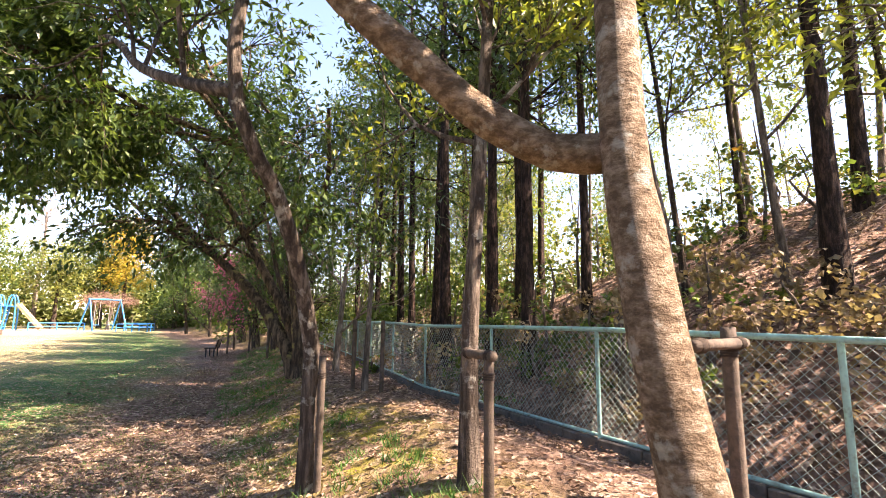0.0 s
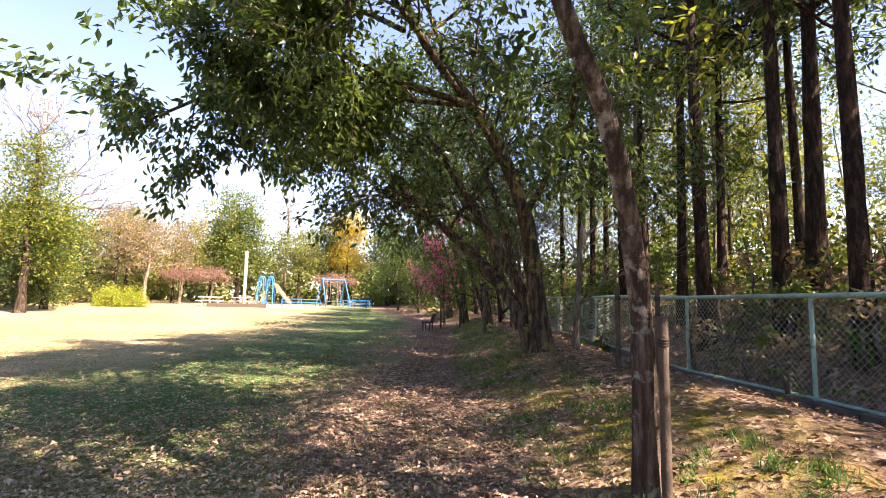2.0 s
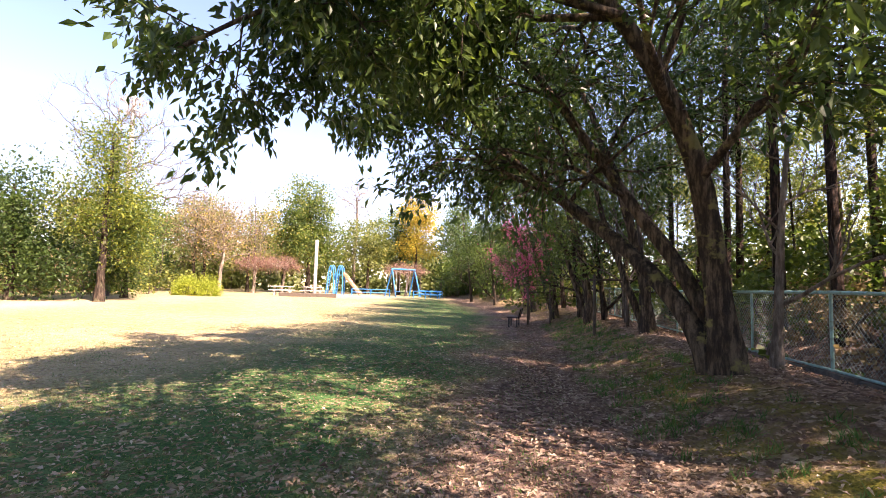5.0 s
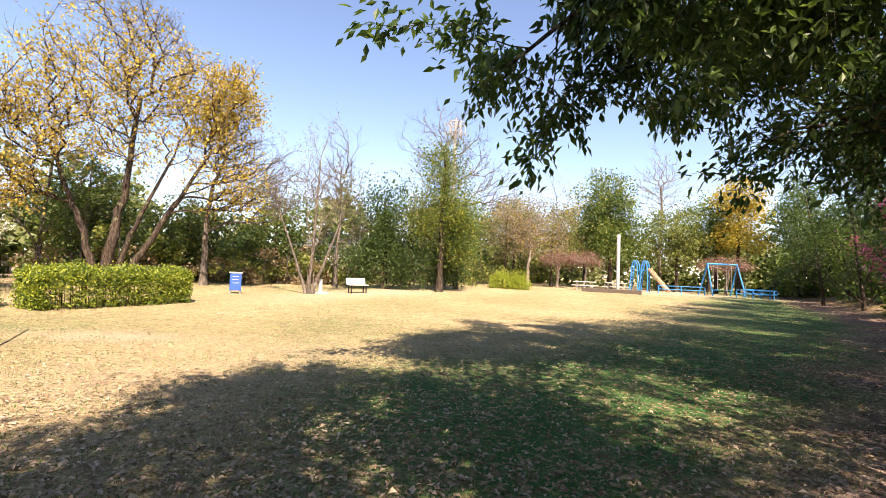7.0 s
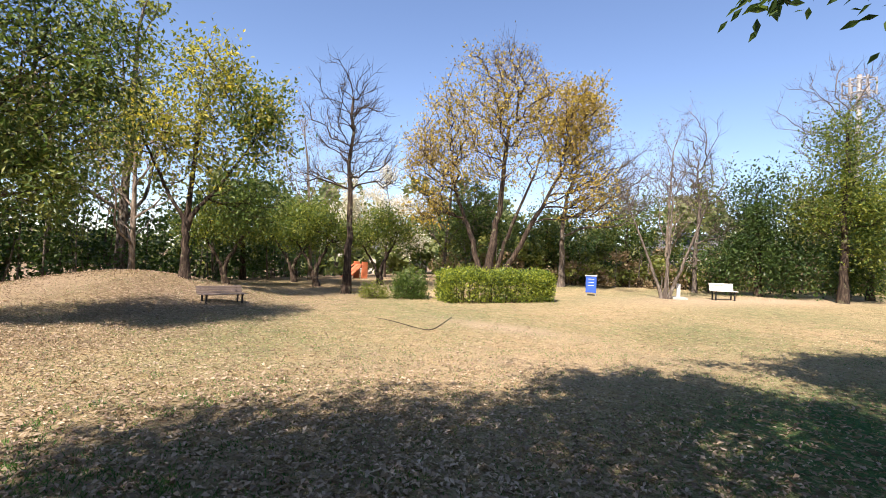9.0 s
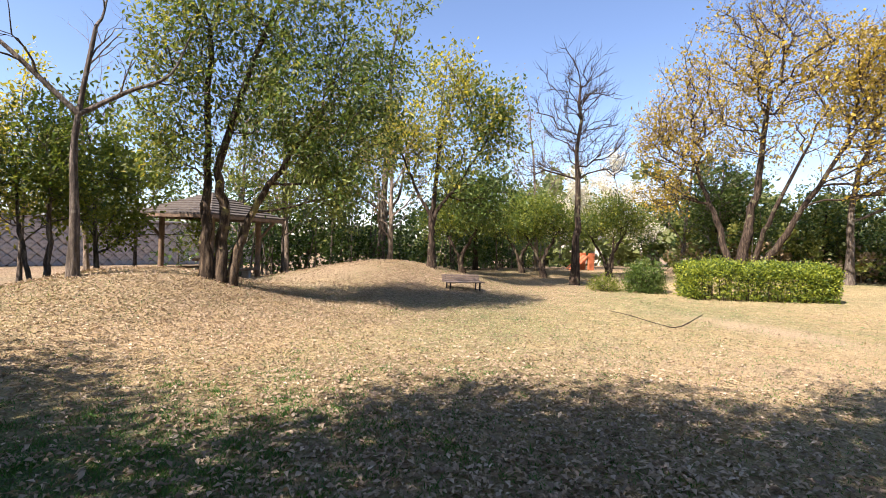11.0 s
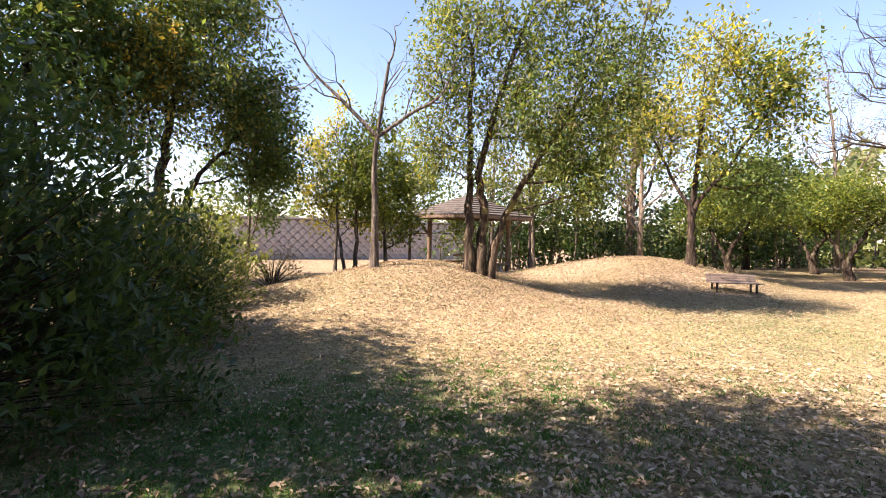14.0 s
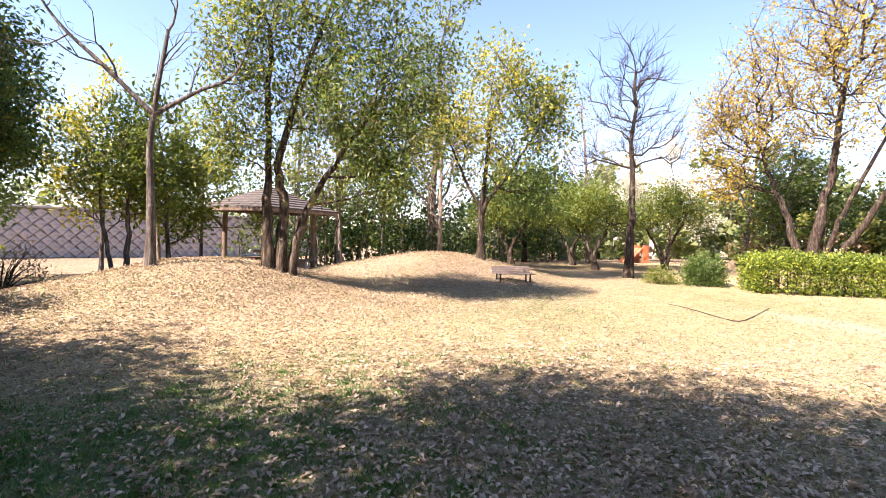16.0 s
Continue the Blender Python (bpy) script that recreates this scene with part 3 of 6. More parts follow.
def grown(name, seed, trunks, lobes, mat, label, leaves=(), tip=0.006, power=2.25, twigs=0, twig_len=0.5, twig_up=0.25, category="tree", group="", twig_mat=None, sides=9, pull=0.35):
    """A tree whose limbs grow from the trunks towards points spread through its crown.
    lobes: (x, y, z, rx, ry, rz, points) ellipsoids of the crown. leaves: (lobes or None, per, size, scatter, material, droop, slim)."""
    rng = np.random.default_rng(seed)
    base = np.array(trunks[0][0][0], float)
    th = thing(name, pose(*base), label, category, group)
    pos, par, run, wood = [], [], [], []
    for pts, r0, r1 in trunks:
        p = spline(np.array(pts, float) - base, 16)
        r = np.linspace(r0, r1, 16)
        r[:3] *= (1.4, 1.17, 1.05)
        p[0] -= (0, 0, 0.25)
        p[3:-1] += rng.normal(0, r0 * 0.18, (12, 3))
        t = Tubes()
        t.add(p, r, sides, 0.05, rng)
        t.obj("trunk", mat, th)
        for i in range(5, 16):
            pos.append(p[i])
            par.append(-1)
            run.append(0.5 * np.linalg.norm(p[i] - p[5]))
            wood.append(r[i])
    goal, tag = [], []
    for li, (x, y, z, rx, ry, rz, n) in enumerate(lobes):
        v = rng.normal(size=(n, 3))
        v /= np.linalg.norm(v, axis=1, keepdims=True)
        v *= (rng.random((n, 1)) ** 0.42) * (1 + 0.13 * np.sin(5 * v[:, :1] + seed) + 0.13 * np.cos(6 * v[:, 1:2] - 4 * v[:, 2:3]))
        goal.append(v * (rx, ry, rz) + np.array((x, y, z)) - base)
        tag += [li] * n
    goal, tag = np.concatenate(goal), np.array(tag)
    stems = np.array(pos)
    order = np.argsort([np.min(np.linalg.norm(stems - g, axis=1)) for g in goal])
    P = np.zeros((len(pos) + 4 * len(goal), 3))
    R = np.zeros(len(P))
    k = len(pos)
    P[:k], R[:k] = stems, run
    ends = np.zeros(len(goal), int)
    for gi in order:
        g = goal[gi]
        dv = g - P[:k]
        dist = np.linalg.norm(dv, axis=1)
        a = int(np.argmin(dist + pull * R[:k] + 0.9 * np.maximum(0.25 * dist - dv[:, 2], 0)))
        steps = 1 if dist[a] < 0.5 else 2 if dist[a] < 1.2 else 4
        last = a
        for st in range(1, steps + 1):
            f = st / steps
            w = P[a] + (g - P[a]) * f + np.array((0, 0, 0.10 * dist[a] * f * (1 - f)))
            if st < steps:
                w = w + rng.normal(0, 0.045 * dist[a], 3)
            P[k], R[k] = w, R[last] + np.linalg.norm(w - P[last])
            par.append(last)
            last = k
            k += 1
        ends[gi] = last
    m = len(stems)
    count = np.zeros(k)
    count[ends] += 1
    for i in range(k - 1, m - 1, -1):
        count[par[i]] += count[i]
    kids = [[] for _ in range(k)]
    for i in range(m, k):
        kids[par[i]].append(i)
    rad = tip * np.maximum(count, 1) ** (1 / power)
    small = Tubes()
    for s in range(m):
        for c in kids[s]:
            tb = Tubes() if count[c] > 9 else small
            top = wood[s] * 0.75
            todo = [(s, c)]
            while todo:
                a, b = todo.pop()
                chain = [a, b]
                while kids[b]:
                    nxt = max(kids[b], key=lambda j: count[j])
                    todo += [(b, j) for j in kids[b] if j != nxt]
                    chain.append(nxt)
                    b = nxt
                rr = np.minimum(rad[chain], top)
                rr[0] = rr[1]
                rr[-1] *= 0.5
                tb.add(P[chain], rr, 6 if rr[0] > 0.03 else 4 if rr[0] > 0.012 else 3)
            if tb is not small:
                tb.obj("limb", mat, th)
    tips = []
    for gi, e in enumerate(ends):
        d = unit(P[e] - P[par[e]])
        tips.append((P[e], d))
        for _ in range(twigs):
            u = unit(d + rng.normal(0, 0.55, 3) + (0, 0, twig_up))
            ln = twig_len * rng.uniform(0.5, 1.3)
            o = P[e] - d * ln * rng.uniform(0, 0.5)
            mid = o + u * ln * 0.5
            small.add([o, mid, mid + unit(u + rng.normal(0, 0.25, 3) + (0, 0, twig_up * 0.6)) * ln * 0.5], [tip * 0.8, tip * 0.6, tip * 0.3], 3)
    if small.n:
        tagged(small.obj("twig_spray", twig_mat or mat, th), kind="stuff")
    for which, per, size, scatter, lm, droop, slim in leaves:
        sel = [t for t, l in zip(tips, tag) if which is None or l in which]
        leaf_cloud("foliage", rng, sel, per, size, scatter, lm, th, droop, slim, 0.6)
    return th


def P3(x, y, z=None):
    return (x, y, ground_z(x, y) if z is None else z)


# the big lichened trunk on the bank, with a limb over the path
tree("tree", 1, [([P3(1.16, 2.08), (1.06, 2.15, 0.95), (0.97, 2.25, 1.7), (0.92, 2.35, 2.5), (0.93, 2.42, 3.3), (0.9, 2.5, 5.2), (0.6, 2.4, 7.6)], 0.15, 0.09)], M_BARK_MAIN,
     "thick brown tree trunk with grey lichen patches on the bank", [(11, 0.15, 0.17, M_LEAF_MID, 0.4, 0.45, 1)], limbs=9, limb_len=3.7, start=0.76, tilt=(0.3, 0.9),
     extra=[([(0.93, 2.45, 2.5), (0.62, 2.52, 2.52), (0.3, 2.52, 2.66), (0.03, 2.5, 2.86), (-0.27, 2.46, 3.13), (-0.62, 2.42, 3.42), (-1.3, 2.5, 4.4), (-2.0, 2.4, 5.9)], 0.115, 0.075, 0, 1.0),
            ([(-1.9, 2.4, 5.7), (-2.1, 2.35, 6.2), (-2.35, 2.2, 6.7), (-2.5, 2.1, 7.0)], 0.05, 0.02, 6, 1.1)], sides=14)
# slender staked tree with a forked, leaning stem
tree("tree", 2, [([P3(-1.18, 4.52), (-1.19, 4.5, 0.9), (-1.22, 4.45, 1.5), (-1.38, 4.05, 2.5), (-1.7, 3.6, 3.45), (-1.75, 3.9, 5.2), (-1.9, 4.3, 7.6)], 0.09, 0.04)], M_BARK_WORN,
     "slender grey tree with a forked leaning stem beside a stake", [(5, 0.14, 0.16, M_LEAF_MID, 0.4, 0.42, 0.9)], limbs=9, limb_len=3.0, start=0.80, tilt=(0.2, 0.8),
     extra=[([(-1.7, 3.62, 3.4), (-2.3, 3.9, 3.62), (-3.1, 4.5, 4.1), (-4.0, 5.4, 4.9), (-5.0, 6.2, 5.6)], 0.06, 0.03, 5, 1.4)])
tree("tree", 3, [([P3(0.22, 3.85), (0.22, 3.85, 1.4), (0.28, 3.85, 2.6), (0.34, 3.95, 3.6), (0.5, 4.3, 6.2)], 0.08, 0.045)], M_BARK_WORN,
     "thin upright tree with lichen spots tied to a stake", [(8, 0.10, 0.12, M_LEAF_BRIGHT, 0.3, 0.4, 0.8)], limbs=6, limb_len=1.7, start=0.66)
# the dark leaning tree whose crown hangs over the lawn
LB = P3(-2.85, 10.2)
tree("tree", 4, [([LB, (-2.95, 10.15, 1.2), (-3.05, 10.1, 2.2), (-3.3, 9.9, 3.5), (-4.0, 9.4, 5.0), (-5.0, 9.0, 6.4), (-5.6, 8.6, 8.2)], 0.21, 0.06),
                 ([(LB[0] - 0.15, LB[1], LB[2]), (-3.5, 10.4, 1.3), (-4.3, 10.8, 2.15), (-5.3, 11.2, 2.95), (-6.5, 11.4, 4.0), (-7.8, 11.6, 5.4)], 0.15, 0.06),
                 ([(LB[0] + 0.05, LB[1] + 0.1, LB[2]), (-3.4, 10.4, 1.7), (-4.1, 10.7, 2.75), (-4.9, 10.9, 4.0), (-5.9, 11.0, 5.5)], 0.13, 0.06)], M_BARK_MOSSY,
     "dark leaning tree of several mossy stems with a wide overhanging crown", [(5, 0.155, 0.12, M_LEAF_DARK, 0.55, 0.42, 0.95)], limbs=7, limb_len=2.4, start=0.55, depth=2,
     kids=(3, 5), bias=(-0.25, 0.0, 0.1), up=-0.01,
     extra=[([(-4.0, 9.2, 5.0), (-5.2, 8.2, 5.2), (-6.3, 7.4, 5.1), (-7.4, 6.6, 4.7), (-8.3, 5.9, 4.0)], 0.07, 0.02, 15, 0.95),
            ([(-5.2, 8.2, 5.2), (-6.2, 7.0, 5.6), (-6.8, 6.6, 5.6), (-7.3, 6.2, 5.2)], 0.05, 0.02, 11, 0.8),
            ([(-4.0, 9.2, 5.0), (-5.6, 8.9, 5.2), (-7.2, 8.7, 5.2), (-8.6, 8.6, 4.8)], 0.06, 0.02, 14, 0.9),
            ([(-5.3, 11.2, 2.95), (-6.6, 10.9, 3.7), (-7.7, 10.6, 4.6), (-8.6, 10.3, 5.0)], 0.05, 0.02, 12, 0.9),
            ([(-4.2, 8.9, 5.2), (-4.8, 7.6, 6.2), (-5.3, 6.6, 6.8), (-6.0, 6.0, 7.0)], 0.06, 0.02, 12, 1.2),
            ([(-5.2, 8.6, 6.4), (-6.2, 8.6, 7.0), (-7.2, 8.4, 7.2), (-8.2, 8.0, 6.9)], 0.06, 0.02, 12, 1.2),
            ([(-7.8, 11.6, 5.4), (-8.6, 11.8, 5.6), (-9.6, 12.0, 5.3)], 0.05, 0.02, 8, 1.1),
            ([(-3.1, 9.6, 2.9), (-2.2, 8.6, 4.0), (-1.9, 7.4, 5.0)], 0.06, 0.03, 5, 1.4)])


def slim_tree(seed, x, y, h, r, lean, mat, leaves, label, **k):
    z = ground_z(x, y)
    pts = [(x, y, z), (x + lean[0] * 0.25, y + lean[1] * 0.25, z + h * 0.3), (x + lean[0] * 0.5, y + lean[1] * 0.55, z + h * 0.62), (x + lean[0], y + lean[1], z + h)]
    return tree("tree", seed, [(pts, r, r * 0.4)], mat, label, leaves, **k)


# small staked trees along the bank
slim_tree(11, -1.25, 8.0, 4.2, 0.05, (0.1, 0.3), M_BARK_GREY, [(5, 0.09, 0.1, M_LEAF_MID, 0.3, 0.4, 0.8)], "thin staked sapling on the leafy bank", limbs=6, limb_len=1.1, start=0.45)
slim_tree(12, -2.3, 10.6, 3.0, 0.075, (0.2, 0.2), M_BARK_PALE, [], "short pale bare stem on the bank", limbs=5, limb_len=1.6, start=0.3, up=0.1)
slim_tree(13, -4.3, 15.6, 5.0, 0.07, (-0.8, 0.4), M_BARK_GREY, [(9, 0.10, 0.12, M_LEAF_DARK, 0.4, 0.4, 1)], "thin evergreen tree on the bank", limbs=8, limb_len=1.8, start=0.3)
slim_tree(14, -5.2, 18.0, 5.5, 0.07, (-0.8, 0.3), M_BARK_GREY, [(9, 0.10, 0.12, M_LEAF_DARK, 0.4, 0.4, 1)], "bushy evergreen tree on the bank", limbs=9, limb_len=1.9, start=0.15)
slim_tree(15, -10.5, 24.6, 4.2, 0.05, (-0.3, 0.2), M_BARK_DARK, [(8, 0.09, 0.14, M_BLOSSOM_PINK, 0.1, 0.6, 1)], "small tree in deep pink blossom", limbs=9, limb_len=1.4, start=0.3)
for i, (x, y, h) in enumerate([(-7.5, 22.0, 6.5), (-9.5, 27.0, 7.0), (-12.5, 30.0, 6.5), (-16.0, 33.5, 7.0), (-19.5, 37.0, 6.0), (-6.2, 20.0, 6.0)]):
    slim_tree(20 + i, x, y, h, 0.10, (-1.0, 0.2), M_BARK_DARK, [(7, 0.17, 0.22, M_LEAF_MID if i % 2 else M_LEAF_DARK, 0.4, 0.45, 1)],
              "dense evergreen tree at the edge of the wood", limbs=12, limb_len=2.4, start=0.08)

# dense evergreens leaning out over the lawn along the bank
for i, (x, y) in enumerate([(-6.2, 14.6), (-8.4, 18.6), (-10.8, 22.8), (-13.2, 27.0)]):
    grown("tree", 30 + i, [([P3(x + 1.9, y + 0.6), (x + 1.6, y + 0.5, 2.4), (x + 0.9, y + 0.3, 5.0), (x, y, 7.4)], 0.15, 0.06), ([P3(x + 1.8, y + 0.7), (x + 1.0, y + 0.8, 2.6), (x - 0.2, y + 0.9, 6.6)], 0.10, 0.04)],
          [(x, y, 8.0, 2.1, 2.4, 1.6, 150)], M_BARK_MOSSY, "dense evergreen tree leaning out from the bank",
          [(None, 30, 0.16, 0.32, M_LEAF_DARK, 0.4, 0.45), (None, 8, 0.16, 0.32, M_LEAF_MID, 0.4, 0.45)], group="evergreens along the bank")

# wood on the hill: dark straight pines and thin deciduous trees
for i, (x, y, h, r) in enumerate([(1.6, 8.9, 13, 0.13), (-0.2, 13.2, 13, 0.12), (5.4, 6.5, 12, 0.15), (2.9, 9.6, 12, 0.10), (0.9, 15.0, 13, 0.12), (-1.5, 17.6, 13, 0.14), (-2.2, 21.0, 13, 0.13),
                                  (3.2, 15.5, 12, 0.12), (-4.4, 25.0, 13, 0.14), (-7.0, 30.0, 13, 0.15), (7.6, 8.4, 12, 0.14), (1.0, 20.0, 13, 0.14), (-11.0, 35.5, 12, 0.15), (-1.0, 26.0, 13, 0.15), (0.1, 11.7, 13, 0.15), (1.1, 10.5, 13, 0.14), (1.9, 11.6, 13, 0.16), (-0.9, 14.6, 13, 0.11), (-2.6, 19.2, 13, 0.12), (-3.4, 22.4, 13, 0.13), (2.2, 13.4, 12, 0.11)]):
    slim_tree(40 + i, x, y, h, r, (0.3 * math.sin(i * 2.1), 0.3 * math.cos(i * 1.7)), M_BARK_PINE, [(6, 0.17, 0.22, M_LEAF_DARK, 0.1, 0.4, 0.7)],
              "tall dark straight pine trunk on the wooded hill", limbs=11, limb_len=2.0, start=0.5, up=0.0, tilt=(-0.1, 0.4), group="pines on the hill")
for i in range(36):
    rr = random.Random(900 + i)
    u = rr.random()
    y = -4 + 40 * u
    a = 3.0 + 15 * rr.random() ** 1.3
    fx = float(np.interp(y, FENCE[:, 1], FENCE[:, 0]))
    x = fx + a
    slim_tree(100 + i, x, y + 0.3 * a, rr.uniform(6, 10), rr.uniform(0.04, 0.085), (rr.uniform(-1, 0.6), rr.uniform(-0.6, 0.6)), M_BARK_GREY if i % 3 else M_BARK_DARK,
              [(6, 0.16, 0.22, (M_LEAF_OLIVE, M_LEAF_MID, M_LEAF_BRIGHT)[i % 3], 0.3, 0.42, 0.8)], "thin leafy tree among leaf litter on the hill", limbs=7, limb_len=2.1, start=0.3,
              group="thin trees on the hill")
for i, (x, y, h) in enumerate([(4.4, 8.6, 8), (5.3, 7.3, 7.5), (6.3, 9.8, 8), (7.0, 6.7, 7), (8.3, 8.2, 7.5), (7.4, 11.2, 8), (5.2, 12.2, 8.5), (9.5, 6.0, 7)]):
    slim_tree(180 + i, x, y, h, 0.06 + 0.01 * (i % 3), (-0.7 + 0.25 * (i % 4), 0.3), M_BARK_GREY if i % 2 else M_BARK_DARK, [(5, 0.15, 0.24, M_LEAF_OLIVE if i % 2 else M_LEAF_BRIGHT, 0.3, 0.42, 0.85)],
              "thin leaning tree on the leaf-strewn hill", limbs=8, limb_len=2.2, start=0.38, group="thin trees on the hill")
# out-of-view trees south-east of the path, added for their crowns to shade the lawn
grown("tree", 160, [([P3(4.3, -3.9), (4.3, -3.9, 2.0), (4.0, -3.8, 4.2), (3.6, -3.7, 6.0)], 0.16, 0.06)],
      [(2.6, -4.5, 6.0, 1.6, 1.7, 1.2, 120), (4.6, -3.2, 6.4, 2.1, 1.9, 1.4, 150), (2.9, -2.8, 6.4, 1.5, 1.4, 1.0, 110)], M_BARK_DARK,
      "unseen evergreen tree with a dense crown, added for shade beside the bank", [(None, 42, 0.17, 0.3, M_LEAF_DARK, 0.4, 0.45)])
grown("tree", 161, [([P3(3.4, -0.7), (3.2, -0.7, 3.0), (2.6, -0.7, 5.6), (2.0, -0.7, 7.6)], 0.17, 0.06)],
      [(1.7, -0.9, 8.0, 2.3, 1.5, 1.2, 150), (1.2, 0.9, 8.3, 2.3, 1.5, 1.2, 150)], M_BARK_DARK,
      "unseen tall evergreen tree with a wide crown, added for shade beside the bank", [(None, 46, 0.17, 0.3, M_LEAF_DARK, 0.4, 0.45)])
# tree made up for its high unseen crown, which shades the lawn
grown("tree", 163, [([P3(2.75, 5.5), (2.45, 5.4, 3.2), (1.6, 5.0, 5.8), (0.4, 4.6, 8.2)], 0.06, 0.04)], [(0.2, 4.4, 8.7, 1.9, 1.5, 1.0, 110)], M_BARK_GREY,
      "leaning evergreen tree behind the fence, added for shade with an unseen high crown", [(None, 44, 0.17, 0.3, M_LEAF_DARK, 0.4, 0.45)])
grown("tree", 162, [([P3(4.8, -6.8), (4.8, -6.9, 2.0), (4.6, -7.2, 4.4)], 0.12, 0.05)], [(4.4, -7.3, 4.6, 1.8, 1.8, 1.4, 90)], M_BARK_DARK,
      "unseen evergreen tree behind the shrubs, added for shade", [(None, 40, 0.17, 0.3, M_LEAF_DARK, 0.4, 0.45)])

# ---- south: mound trees ----
mound_tree = grown("tree", 201, [([P3(-6.85, -6.7), (-6.78, -6.7, 1.6), (-6.8, -6.75, 2.6), (-6.75, -6.7, 5.2)], 0.115, 0.045), ([P3(-7.02, -6.6), (-7.08, -6.55, 1.7), (-6.95, -6.5, 2.8), (-7.6, -6.1, 5.4)], 0.12, 0.045),
                    ([P3(-7.2, -6.5), (-7.42, -6.4, 1.4), (-7.75, -6.1, 2.3), (-8.6, -5.4, 4.0)], 0.10, 0.04)],
      [(-6.35, -6.95, 4.0, 0.9, 0.9, 1.8, 140), (-7.0, -6.6, 5.7, 1.25, 1.2, 1.4, 120), (-7.8, -5.9, 4.1, 1.25, 1.2, 1.5, 130), (-8.9, -5.1, 4.0, 1.15, 1.1, 1.7, 140), (-8.6, -5.2, 2.5, 0.8, 0.8, 0.75, 50),
       (-8.3, -5.6, 6.3, 1.2, 1.2, 1.0, 80)], M_BARK_MOSSY, "multi-stemmed evergreen tree on the leafy mound",
      # sunlit side painted in: yellow leaves left and above, more dark green right
      [((2, 3, 4), 26, 0.105, 0.2, M_LEAF_MID, 0.5, 0.42), ((0, 1, 5), 12, 0.105, 0.2, M_LEAF_MID, 0.5, 0.42), (None, 22, 0.105, 0.2, M_LEAF_OLIVE, 0.5, 0.42), ((0, 1, 5), 5, 0.105, 0.2, M_LEAF_YELLOW, 0.5, 0.42)], tip=0.0055)
mound_tree.location = P3(-7.15, -7.35)
tree("tree", 202, [([P3(-5.1, -7.7), (-5.1, -7.7, 1.6), (-5.08, -7.75, 2.6), (-5.13, -7.74, 3.35), (-5.3, -7.6, 4.8)], 0.085, 0.03)], M_BARK_GREY, "bare crooked grey tree on the mound", (),
     limbs=2, limb_len=1.3, start=0.8, wob=0.35, kids=(2, 3),
     extra=[([(-5.13, -7.74, 3.3), (-4.4, -8.1, 4.1), (-3.75, -8.6, 4.9), (-3.2, -9.0, 6.2)], 0.05, 0.012, 6, 0.9), ([(-5.13, -7.74, 3.3), (-5.7, -7.3, 3.75), (-6.2, -6.9, 4.1), (-6.5, -6.8, 4.9)], 0.045, 0.012, 5, 0.8)])
grown("tree", 203, [([P3(-5.3, -10.7), (-5.35, -10.7, 1.2), (-5.3, -10.7, 2.8)], 0.07, 0.03), ([P3(-5.1, -10.75), (-4.9, -10.8, 1.2), (-4.8, -10.9, 2.4)], 0.05, 0.025)],
      [(-5.3, -10.7, 3.0, 0.9, 0.9, 1.25, 130), (-4.7, -10.9, 2.4, 0.6, 0.6, 0.8, 50), (-5.9, -10.6, 2.1, 0.5, 0.5, 0.6, 40)], M_BARK_GREY,
      "small fresh green tree behind the mound", [(None, 22, 0.10, 0.16, M_LEAF_BRIGHT, 0.3, 0.45), (None, 10, 0.10, 0.16, M_LEAF_MID, 0.3, 0.45)], tip=0.004)
grown("tree", 204, [([P3(-15.3, -8.7), (-15.25, -8.7, 1.4), (-15.3, -8.75, 2.6), (-15.4, -8.5, 5.6)], 0.15, 0.05), ([(-15.28, -8.72, 2.2), (-14.9, -9.1, 3.1), (-14.4, -9.6, 4.6)], 0.07, 0.03), ([(-15.28, -8.72, 2.3), (-15.8, -8.1, 3.4), (-16.4, -7.3, 5.0)], 0.07, 0.03)],
      [(-15.2, -8.7, 5.0, 1.5, 1.5, 1.8, 120), (-15.7, -8.2, 6.9, 1.1, 1.1, 1.2, 80), (-14.2, -9.8, 4.8, 0.9, 0.9, 1.2, 60), (-16.4, -7.2, 5.4, 1.0, 1.0, 1.4, 80), (-16.4, -7.4, 3.1, 1.1, 1.1, 0.9, 70)], M_BARK_DARK,
      "upright tree with yellow and green leaves beside a wooden bench",
      [((0, 1, 2, 3), 11, 0.16, 0.26, M_LEAF_YELLOW, 0.4, 0.5), ((0, 1, 2, 3), 9, 0.16, 0.26, M_LEAF_OLIVE, 0.4, 0.5), ((4, 3), 22, 0.15, 0.26, M_LEAF_MID, 0.4, 0.5)], twigs=1)
ORANGE_LOBE = (-0.4, -11.6, 5.5, 0.9, 0.8, 0.9, 60)
